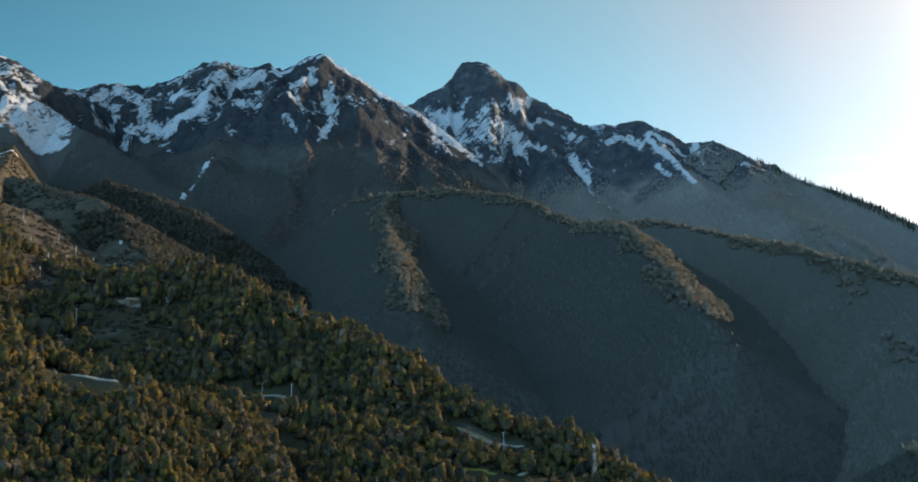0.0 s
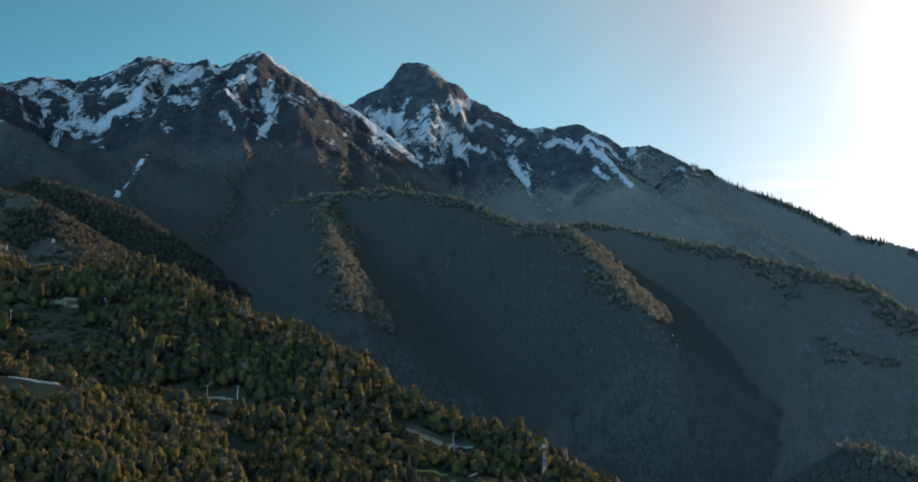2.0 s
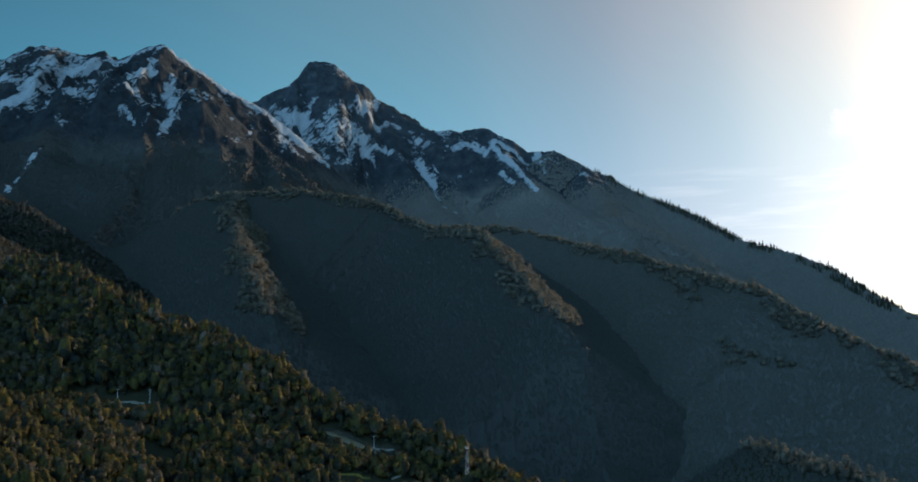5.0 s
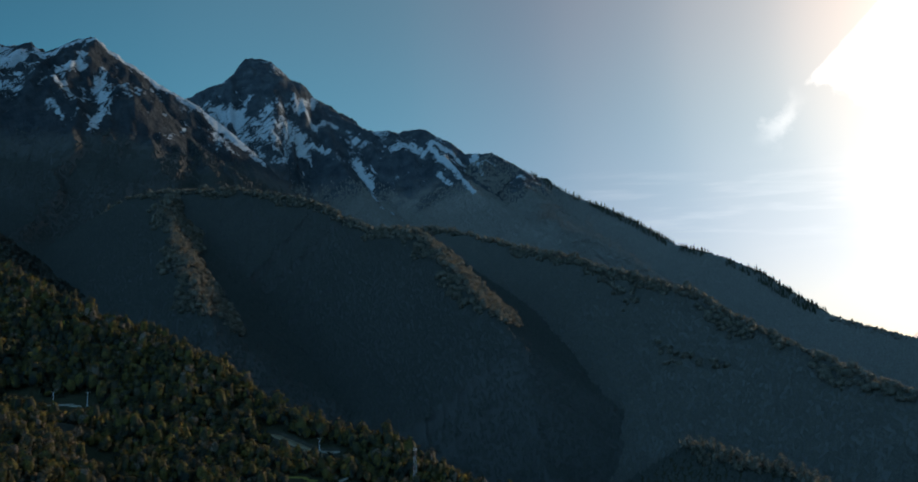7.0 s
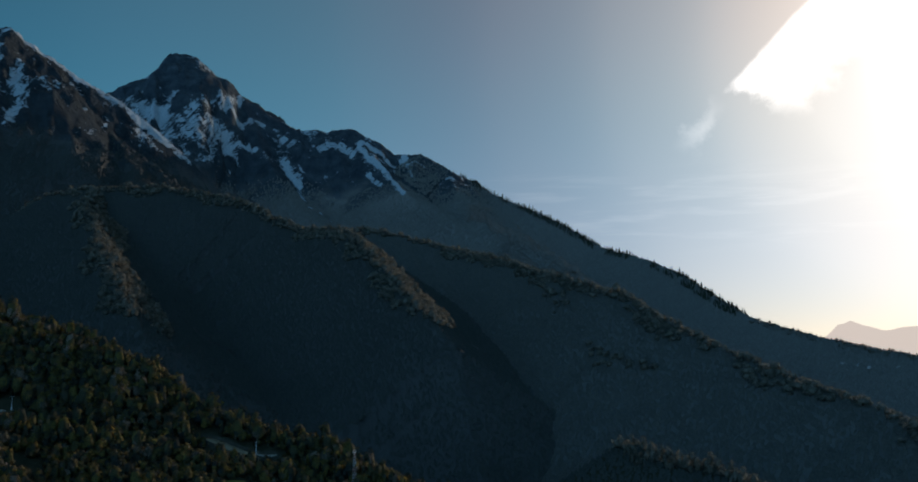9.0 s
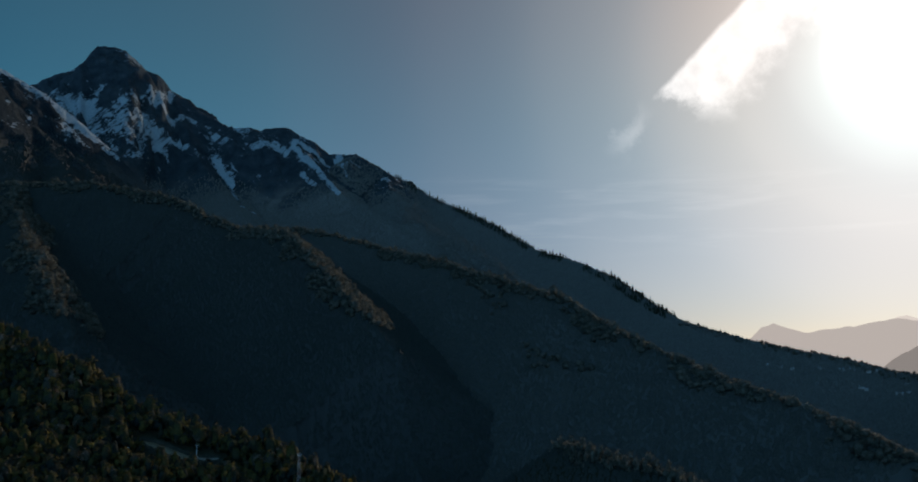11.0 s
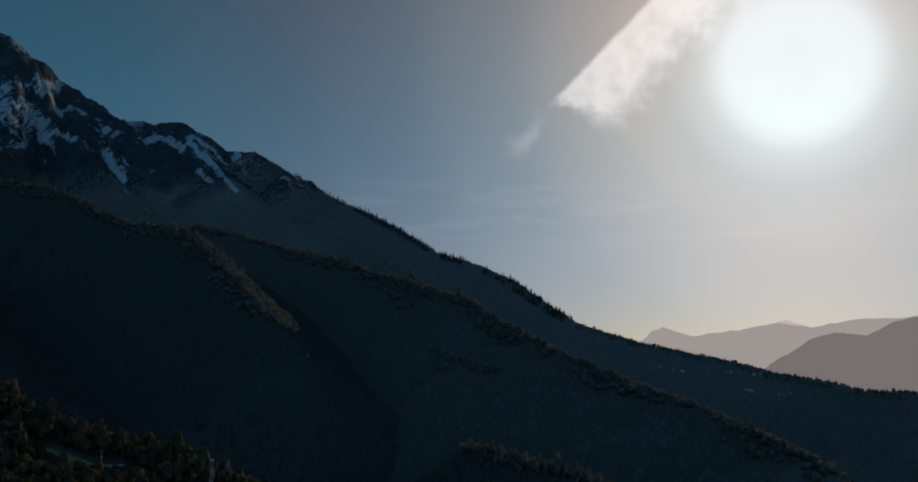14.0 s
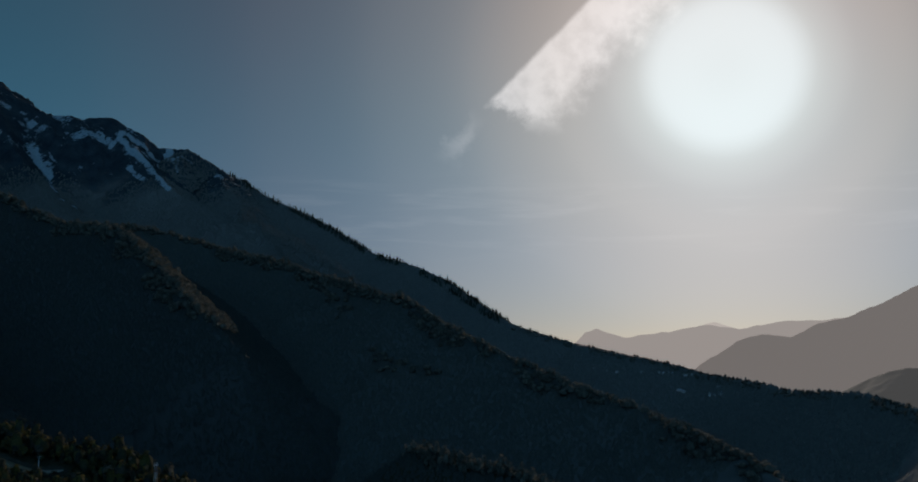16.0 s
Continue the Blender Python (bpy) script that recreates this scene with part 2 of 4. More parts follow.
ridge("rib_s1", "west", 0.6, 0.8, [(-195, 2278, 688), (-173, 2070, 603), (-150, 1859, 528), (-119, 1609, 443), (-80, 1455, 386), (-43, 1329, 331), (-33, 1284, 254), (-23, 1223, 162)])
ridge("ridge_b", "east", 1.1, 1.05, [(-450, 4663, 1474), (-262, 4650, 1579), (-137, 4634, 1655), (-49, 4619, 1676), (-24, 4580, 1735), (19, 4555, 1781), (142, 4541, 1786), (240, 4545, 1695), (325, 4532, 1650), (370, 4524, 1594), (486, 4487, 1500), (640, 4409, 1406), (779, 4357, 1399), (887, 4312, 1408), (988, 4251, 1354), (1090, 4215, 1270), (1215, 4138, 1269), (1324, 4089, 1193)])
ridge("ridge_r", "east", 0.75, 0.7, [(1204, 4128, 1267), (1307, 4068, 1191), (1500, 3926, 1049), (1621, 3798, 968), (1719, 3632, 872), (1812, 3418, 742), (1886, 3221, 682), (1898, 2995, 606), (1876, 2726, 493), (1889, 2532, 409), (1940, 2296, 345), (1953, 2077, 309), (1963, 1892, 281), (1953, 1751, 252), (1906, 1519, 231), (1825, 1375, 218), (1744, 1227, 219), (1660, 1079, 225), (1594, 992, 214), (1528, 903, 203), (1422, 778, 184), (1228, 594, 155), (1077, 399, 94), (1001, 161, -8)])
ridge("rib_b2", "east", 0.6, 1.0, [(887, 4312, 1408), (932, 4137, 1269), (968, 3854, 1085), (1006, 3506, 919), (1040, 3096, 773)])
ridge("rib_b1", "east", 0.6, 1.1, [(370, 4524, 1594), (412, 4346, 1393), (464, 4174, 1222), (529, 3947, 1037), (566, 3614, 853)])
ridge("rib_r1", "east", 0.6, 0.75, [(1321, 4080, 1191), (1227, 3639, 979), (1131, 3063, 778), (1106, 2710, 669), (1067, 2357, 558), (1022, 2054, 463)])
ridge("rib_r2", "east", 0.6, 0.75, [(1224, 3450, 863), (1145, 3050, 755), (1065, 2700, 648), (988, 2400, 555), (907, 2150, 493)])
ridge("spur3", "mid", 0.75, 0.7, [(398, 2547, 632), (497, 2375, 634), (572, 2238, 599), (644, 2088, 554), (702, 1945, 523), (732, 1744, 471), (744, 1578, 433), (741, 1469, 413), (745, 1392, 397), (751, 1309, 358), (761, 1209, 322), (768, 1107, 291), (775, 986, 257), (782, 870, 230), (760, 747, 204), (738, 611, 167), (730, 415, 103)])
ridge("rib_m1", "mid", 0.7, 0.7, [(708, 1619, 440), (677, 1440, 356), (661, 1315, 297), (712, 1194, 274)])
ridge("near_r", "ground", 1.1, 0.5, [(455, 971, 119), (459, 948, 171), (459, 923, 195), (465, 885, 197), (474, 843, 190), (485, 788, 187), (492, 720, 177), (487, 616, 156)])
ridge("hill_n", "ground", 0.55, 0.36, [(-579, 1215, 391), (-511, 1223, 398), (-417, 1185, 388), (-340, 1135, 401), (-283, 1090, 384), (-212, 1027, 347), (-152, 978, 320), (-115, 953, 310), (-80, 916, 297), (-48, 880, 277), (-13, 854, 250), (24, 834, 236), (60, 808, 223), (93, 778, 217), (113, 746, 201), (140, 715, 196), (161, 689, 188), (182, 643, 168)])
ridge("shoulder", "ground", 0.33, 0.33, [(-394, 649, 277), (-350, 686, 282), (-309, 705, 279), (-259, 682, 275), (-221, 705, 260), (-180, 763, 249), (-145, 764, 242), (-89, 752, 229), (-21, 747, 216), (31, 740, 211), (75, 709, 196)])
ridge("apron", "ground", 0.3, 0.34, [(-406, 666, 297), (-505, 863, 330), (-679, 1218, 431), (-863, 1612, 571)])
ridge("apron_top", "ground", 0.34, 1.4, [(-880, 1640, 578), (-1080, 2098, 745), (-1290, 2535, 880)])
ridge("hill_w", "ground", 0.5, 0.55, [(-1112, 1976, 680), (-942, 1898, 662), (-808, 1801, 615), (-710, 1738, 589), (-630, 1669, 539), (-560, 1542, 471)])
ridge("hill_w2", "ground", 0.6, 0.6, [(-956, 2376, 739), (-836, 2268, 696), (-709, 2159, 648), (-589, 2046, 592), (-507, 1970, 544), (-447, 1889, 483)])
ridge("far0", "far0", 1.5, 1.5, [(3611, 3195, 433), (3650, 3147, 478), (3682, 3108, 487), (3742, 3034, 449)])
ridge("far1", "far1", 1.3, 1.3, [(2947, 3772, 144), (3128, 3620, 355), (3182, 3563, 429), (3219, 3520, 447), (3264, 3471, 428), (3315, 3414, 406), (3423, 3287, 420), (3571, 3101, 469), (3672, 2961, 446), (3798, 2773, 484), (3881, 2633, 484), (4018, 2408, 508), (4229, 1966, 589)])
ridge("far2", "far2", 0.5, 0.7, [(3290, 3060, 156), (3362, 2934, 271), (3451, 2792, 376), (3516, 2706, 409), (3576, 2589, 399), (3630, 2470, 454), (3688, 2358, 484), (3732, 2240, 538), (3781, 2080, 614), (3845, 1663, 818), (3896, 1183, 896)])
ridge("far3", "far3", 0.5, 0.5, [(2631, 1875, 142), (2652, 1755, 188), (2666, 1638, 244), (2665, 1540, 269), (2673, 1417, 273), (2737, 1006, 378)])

FLOOR = 60.0
GROUPS = ["ground", "west", "east", "mid", "far1", "far2", "far3", "far0"]


def value_noise(x, y, seed):
    xi, yi = np.floor(x).astype(np.int64), np.floor(y).astype(np.int64)
    fx, fy = x - xi, y - yi
    fx, fy = fx * fx * fx * (fx * (fx * 6 - 15) + 10), fy * fy * fy * (fy * (fy * 6 - 15) + 10)

    def h(a, b):
        v = (a * 374761393 + b * 668265263 + seed * 1274126177) & 0xFFFFFFFF
        v = ((v ^ (v >> 13)) * 1103515245) & 0xFFFFFFFF
        return ((v ^ (v >> 16)) & 0xFFFF) / 65535.0

    a, b, c, d = h(xi, yi), h(xi + 1, yi), h(xi, yi + 1), h(xi + 1, yi + 1)
    return (a + (b - a) * fx + (c - a) * fy + (a - b - c + d) * fx * fy) * 2 - 1


def fractal(x, y, size, octaves, seed, ridged=False):
    total, amp, norm = 0.0, 1.0, 0.0
    for k in range(octaves):
        v = value_noise(x / size + 17.3 * k, y / size - 9.1 * k, seed + k)
        total = total + amp * ((1 - 2 * np.abs(v)) if ridged else v)
        norm += amp
        amp, size = amp * 0.5, size / 2.03
    return total / norm


OPENINGS = []


def opening(kind, wide, *line):
    OPENINGS.append((kind, wide, line))


opening("clearing", 40, (-420, 880), (-404, 930), (-362, 945), (-322, 945))
opening("clearing", 34, (-480, 1050), (-410, 985), (-360, 975))
opening("clearing", 24, (-399, 870), (-365, 890), (-345, 912), (-330, 930))
opening("clearing", 24, (-322, 1000), (-372, 990), (-345, 985))
opening("clearing", 26, (-350, 775), (-300, 680), (-255, 655))
opening("clearing", 30, (-215, 822), (-186, 816), (-156, 818))
opening("clearing", 44, (-532, 1034), (-542, 1140), (-497, 1156), (-440, 1157))
opening("clearing", 22, (-24, 780), (-7, 783), (8, 783))
opening("clearing", 20, (10, 794), (28, 785), (50, 779))
opening("run", 18, (1, 809), (13, 805), (25, 795), (36, 789), (50, 786))
opening("clearing", 20, (-20, 768), (4, 769), (36, 770), (54, 772))
opening("clearing", 20, (8, 698), (30, 696), (56, 704), (86, 716))
opening("clearing", 14, (7, 709), (21, 713), (30, 712))
opening("run", 105, (-885, 1835), (-790, 1789), (-708, 1735), (-680, 1771))
opening("run", 150, (-894, 1712), (-998, 1969))
opening("snow", 12, (-1150, 2200), (-1202, 2293), (-1214, 2407))
opening("snow", 14, (-1376, 2763), (-1372, 2823))
opening("snow", 6, (-1050, 2098), (-1065, 2156))
opening("clearing", 70, (-928, 1776), (-946, 1920), (-887, 1947))
opening("run", 60, (-863, 1654), (-824, 1645), (-769, 1579))
opening("clearing", 26, (-212, 840), (-186, 834), (-156, 835))
opening("clearing", 30, (-356, 796), (-297, 695), (-278, 685), (-253, 673))
opening("clearing", 24, (-489, 953), (-464, 966), (-416, 931), (-392, 933), (-367, 947))
opening("clearing", 14, (-214, 993), (-190, 986), (-173, 981))
opening("clearing", 26, (-390, 1019), (-358, 1005))
opening("run", 120, (-949, 1874), (-836, 1731), (-725, 1533), (-656, 1442), (-621, 1484))
opening("run", 44, (-939, 1893), (-905, 1929), (-860, 1948), (-742, 1759))
opening("run", 10, (-796, 1738), (-749, 1688), (-711, 1647))
opening("track", 7, (-714, 1376), (-679, 1382), (-650, 1419), (-620, 1459), (-570, 1480), (-503, 1459))
opening("meadow", 34, (-621, 1368), (-610, 1404), (-597, 1452))
opening("run", 40, (-642, 1335), (-598, 1266), (-545, 1165))
opening("run", 40, (-628, 1574), (-570, 1517), (-551, 1495))
opening("run", 14, (-506, 1454), (-353, 1085), (-328, 1052))
opening("track", 16, (-392, 1022), (-361, 1012))
opening("run", 20, (-495, 964), (-474, 988), (-416, 931), (-394, 937), (-369, 951))
opening("clearing", 12, (-356, 796), (-301, 702), (-279, 689), (-255, 677))
opening("clearing", 10, (-212, 840), (-187, 838), (-159, 835))
opening("run", 26, (-177, 762), (-160, 753), (-151, 746))
opening("meadow", 5, (-215, 997), (-190, 990), (-173, 981))
opening("run", 110, (-1070, 2064), (-1190, 2350))

# tongues of old snow in the gullies: width and line
SNOW_TONGUES = []


def tongue(wide, *line, depth=4.6):
    SNOW_TONGUES.append((wide, depth, line))


tongue(7, (-789, 2514), (-880, 2882), (-858, 2932), (-831, 3018))
tongue(6, (-869, 2934), (-852, 2953))
tongue(9, (-350, 2858), (-342, 2889), (-343, 2927), depth=3.4)
tongue(16, (-131, 2433), (-156, 2609))
tongue(22, (-33, 3118), (2, 3229), (34, 3203))
tongue(12, (1121, 4173), (1094, 3936), (1097, 3817))
tongue(16, (-1395, 2799), (-1358, 2841), (-1300, 2839))
tongue(80, (-1527, 2925), (-1437, 2872), (-1375, 2871), depth=1.9)
tongue(60, (-1436, 2764), (-1381, 2847), depth=1.7)
tongue(14, (-775, 3795), (-704, 3794), (-623, 3783), depth=2.5)
tongue(15, (-655, 3416), (-597, 3517), (-627, 3621), depth=2.5)
tongue(12, (-659, 3357), (-611, 3332), (-544, 3258), depth=2.5)
tongue(11, (-518, 3546), (-521, 3415), (-468, 3275), (-504, 3143), depth=2.5)
tongue(10, (-648, 3246), (-579, 3130), (-529, 3196), depth=2.5)
tongue(34, (-1006, 3666), (-910, 3702), (-961, 3635), depth=2.5)
tongue(15, (-862, 3710), (-806, 3794), depth=2.5)
tongue(15, (-875, 3385), (-773, 3340), depth=2.5)
tongue(20, (-831, 3159), (-851, 3089), depth=2.5)
tongue(20, (-1147, 3515), (-1054, 3522), (-1012, 3404), (-1097, 3375), depth=2.5)
tongue(17, (-1420, 3617), (-1275, 3513), (-1222, 3407), (-1125, 3392), (-1034, 3386), (-995, 3548), depth=2.5)
tongue(17, (-1251, 3366), (-1276, 3335), (-1192, 3332), depth=2.5)
tongue(13, (-1349, 3245), (-1340, 3389), depth=2.5)
tongue(14, (-1130, 3347), (-1042, 3152), depth=2.5)
tongue(12, (-1421, 3484), (-1370, 3485), depth=2.5)
tongue(8, (-1444, 3178), (-1469, 3605), depth=2.5)
tongue(9, (-1243, 3741), (-1126, 3773), depth=2.5)
tongue(36, (-1458, 2822), (-1382, 2962), (-1370, 2900), depth=1.8)
tongue(30, (-140, 4246), (-68, 4228), (44, 4116), (216, 4240), (181, 4108), (44, 4089), (-11, 4084), depth=2.5)
tongue(18, (17, 4236), (-40, 4205), depth=2.5)
tongue(12, (255, 4303), (367, 4498), depth=3.8)
tongue(9, (267, 4315), (353, 4346), depth=3.8)
tongue(9, (309, 4328), (462, 4415), depth=3.8)
tongue(9, (271, 4214), (413, 4229), depth=3.8)
tongue(9, (269, 4193), (324, 4188), depth=3.8)
tongue(9, (172, 3903), (242, 4037), (203, 3914), depth=2.5)
tongue(10, (191, 3502), (261, 4005), depth=2.5)
tongue(14, (551, 4210), (585, 4064), (595, 3798), (698, 3839), depth=3.8)
tongue(10, (507, 3797), (454, 3821), depth=2.5)
tongue(10, (533, 4391), (620, 4287), depth=2.5)
tongue(18, (723, 4214), (829, 4183), (865, 4154), depth=3.8)
tongue(8, (897, 4206), (964, 3941), (981, 3646), depth=3.8)
tongue(10, (926, 4236), (996, 4179), (1052, 4132), depth=3.8)
tongue(9, (665, 4386), (724, 4351), depth=2.5)
tongue(8, (899, 3983), (977, 3658), depth=2.5)
tongue(13, (1108, 4059), (1200, 4026), depth=3.8)
tongue(8, (1434, 3938), (1483, 3916), depth=2.5)
tongue(60, (-560, 3765), (-440, 3745), (-330, 3715), (-200, 3680), (-90, 3660), (20, 3620), (110, 3590), depth=0.3)
tongue(16, (-585, 3785), (-473, 3796), (-369, 3786), (-213, 3760), (-98, 3733), (3, 3704), (80, 3680), depth=4.0)

# x, y and height of the ski-lift towers and lamp posts
LIFT_TOWERS = [(-409, 956, 17.8), (-398, 865, 17.6), (-339, 863, 14.7), (-363, 849, 8.5), (-182, 835, 12.4), (-155, 836, 11.2), (-16, 788, 7.4), (39, 792, 9.4), (-618, 1335, 18.0), (-592, 1416, 18.0), (-597, 1448, 13.5), (-672, 1486, 16.2), (-633, 1466, 15.8), (-681, 1407, 13.5), (-663, 1386, 9.2), (-705, 1377, 12.3), (-592, 1256, 13.8), (-842, 1662, 14.9), (-862, 1664, 15.0), (-774, 1568, 16.3)]
VILLAGE = [(1938, 1797, 16), (1945, 1777, 12), (1886, 1781, 16), (1885, 1764, 12), (1873, 1656, 13), (1872, 1638, 12), (1873, 1624, 12), (1875, 2115, 8), (1879, 2061, 7), (1886, 2026, 11), (1911, 1945, 9), (1925, 1889, 7), (1927, 1875, 7), (1933, 1863, 7), (1933, 1845, 7), (1902, 1653, 8)]
SLOPE_HOUSES = [(-334, 1022, 8, 4), (-371, 1013, 14, 5), (-600, 1572, 7, 4), (-757, 1538, 5, 4), (-601, 1207, 8, 4), (-568, 1575, 9, 3)]
MAST = (107, 718)

# how much more or less snow lies on either side of a ridge
SNOW_LIE = {"ridge_a": (0.3, -0.5), "rib_a1": (0.0, -1.9), "ridge_west": (0.3, 0.2), "rib_w3": (-1.2, 1.2), "ridge_b": (-0.5, -0.1), "ridge_r": (-2.5, -2.5), "rib_b1": (-0.7, -0.5), "rib_b2": (-0.4, -0.4)}


def from_crest(u, v, crest, blunt=0.0):
    """Distance from a crest line, the crest's height there, and the side (left is positive)."""
    near, top, side = np.full(u.shape, 1e9), np.zeros(u.shape), np.zeros(u.shape)
    crest = list(crest)
    for a, b in zip(crest[:-1], crest[1:]):
        e = b - a
        run = ((u - a[0]) * e[0] + (v - a[1]) * e[1]) / (e[0] ** 2 + e[1] ** 2)
        s = np.clip(run, 0, 1)
        d = np.hypot(u - a[0] - s * e[0], v - a[1] - s * e[1])
        if blunt and b is crest[-1]:
            d = d + blunt * np.clip(run - 1, 0, None) * math.hypot(e[0], e[1])
        m = d < near
        near[m], top[m] = d[m], (a[2] + s * e[2])[m]
        side[m] = (e[0] * (v - a[1]) - e[1] * (u - a[0]))[m]
    return near, top, side


def z_tree(z):
    """0 on the wooded slopes, 1 above the trees."""
    return np.clip((z - 750) / 250, 0, 1)


def land(x, y):
    """Height, group, distance from the crest, ridge and lie of the snow at the places x, y."""
    best = np.full(x.shape, FLOOR)
    group, away, which, lie, back = np.zeros(x.shape, int), np.full(x.shape, 400.0), np.full(x.shape, -1), np.zeros(x.shape), np.zeros(x.shape, bool)
    wander = 30 * fractal(x, y, 150, 4, 29)
    stray = 130 * fractal(x, y, 210, 4, 37)
    swell = 1 + 0.16 * fractal(x, y, 340, 2, 5)
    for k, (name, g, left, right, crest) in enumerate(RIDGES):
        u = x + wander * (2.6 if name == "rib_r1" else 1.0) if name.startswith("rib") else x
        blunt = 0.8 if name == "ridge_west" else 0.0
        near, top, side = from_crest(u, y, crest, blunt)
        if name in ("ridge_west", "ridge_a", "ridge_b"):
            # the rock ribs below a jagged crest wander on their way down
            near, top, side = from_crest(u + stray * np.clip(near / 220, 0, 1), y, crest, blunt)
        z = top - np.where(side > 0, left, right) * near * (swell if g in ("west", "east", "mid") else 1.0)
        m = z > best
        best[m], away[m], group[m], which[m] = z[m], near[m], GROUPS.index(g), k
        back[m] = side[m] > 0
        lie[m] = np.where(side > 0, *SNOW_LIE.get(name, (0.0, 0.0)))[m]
    rough = np.array([9.0, 38.0, 45.0, 22.0, 14.0, 14.0, 14.0, 6.0])[group] * np.clip(best / 700 - 0.2, 0.15, 1.0)
    rough = np.where(group == 2, np.maximum(rough, 32.0), rough)
    rough = rough * np.where((group == 0) | (z_tree(best) > 0.99), 1.0, 0.35 + 0.65 * z_tree(best))
    fade = np.clip(away / 260, 0.0, 1.0)
    z = best + rough * fade * fractal(x + 40 * fractal(x, y, 150, 2, 3), 0.5 * y, 230, 4, 21, True)
    z += rough * (0.09 + 0.22 * fade) * fractal(x, y, 52, 4, 33)
    z += np.where(group >= 4, 8.0, 0.0) * fractal(x, y, 95, 4, 83)
    wooded = np.where((group >= 1) & (group <= 3), np.clip((1000 - z) / 120, 0, 1), 0)
    z += wooded * 4.0 * np.abs(fractal(x, y, 22, 2, 97))
    craggy = np.where((group == 1) | (group == 2), np.clip((z - 1000) / 300, 0, 1), 0)
    crag = fractal(x + 25 * fractal(x, y, 120, 3, 61), 0.3 * y, 85, 5, 51, True)
    z += craggy * (9 + np.where(group == 2, 40, 34) * fade) * crag
    z += craggy * 9 * fractal(x, 0.6 * y, 34, 3, 57, True)
    # snow fills the gullies, the ribs between them are bare
    lie = lie - 1.7 * crag - 0.25
    for wide, depth, line in SNOW_TONGUES:
        pts = np.array(line, float)
        lo, hi = pts.min(0) - 2 * wide, pts.max(0) + 2 * wide
        m = (x > lo[0]) & (x < hi[0]) & (y > lo[1]) & (y < hi[1])
        if not m.any():
            continue
        u, v, thick = x[m], y[m], np.zeros(int(m.sum()))
        for a, b in zip(pts[:-1], pts[1:]):
            e = b - a
            s = np.clip(((u - a[0]) * e[0] + (v - a[1]) * e[1]) / (e @ e), 0, 1)
            thick = np.maximum(thick, np.clip(1.25 - np.hypot(u - a[0] - s * e[0], v - a[1] - s * e[1]) / (1.8 * wide), 0, 1))
        lie[m] += depth * thick
    return z, group, away, which, lie, back


def open_land(x, y):
    """How far each kind of open land covers the places x, y: 1 in the middle, 0 outside."""
    cover = {k: np.zeros(x.shape) for k in ("clearing", "meadow", "run", "track", "snow")}
    for kind, wide, line in OPENINGS:
        pts = np.array(line, float)
        for a, b in zip(pts[:-1], pts[1:]):
            e = b - a
            s = np.clip(((x - a[0]) * e[0] + (y - a[1]) * e[1]) / (e @ e), 0, 1)
            d = np.hypot(x - a[0] - s * e[0], y - a[1] - s * e[1])
            cover[kind] = np.maximum(cover[kind], np.clip(1.5 - 2 * d / wide, 0, 1))
    return cover


def strips(*parts):
    return np.concatenate([np.linspace(a, b, n, endpoint=False) for a, b, n in parts])


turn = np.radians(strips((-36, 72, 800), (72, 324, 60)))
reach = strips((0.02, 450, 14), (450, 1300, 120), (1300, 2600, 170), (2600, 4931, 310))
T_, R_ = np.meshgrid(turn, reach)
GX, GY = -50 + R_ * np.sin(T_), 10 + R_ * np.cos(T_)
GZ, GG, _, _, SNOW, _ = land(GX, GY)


def mesh_from(name, co, faces, mat, smooth=True):
    """A mesh from an array of places and an array of quads or triangles."""
    me = bpy.data.meshes.new(name)
    me.vertices.add(len(co))
    me.vertices.foreach_set("co", np.ascontiguousarray(co, dtype=np.float32).ravel())
    k = faces.shape[1]
    me.loops.add(faces.size)
    me.loops.foreach_set("vertex_index", np.ascontiguousarray(faces, dtype=np.int32).ravel())
    me.polygons.add(len(faces))
    me.polygons.foreach_set("loop_start", np.arange(0, faces.size, k, dtype=np.int32))
    me.polygons.foreach_set("use_smooth", np.full(len(faces), smooth))
    me.update(calc_edges=True)
    if mat:
        me.materials.append(mat)
    return me


rows_n, cols_n = GX.shape
ii, jj = np.meshgrid(np.arange(rows_n - 1), np.arange(cols_n), indexing="ij")
j2 = (jj + 1) % cols_n
QUADS = np.stack([ii * cols_n + jj, ii * cols_n + j2, (ii + 1) * cols_n + j2, (ii + 1) * cols_n + jj], -1).reshape(-1, 4)[:, ::-1]
PLACES = np.stack([GX, GY, GZ], -1).reshape(-1, 3)
quad_group = GG[:-1].reshape(-1)

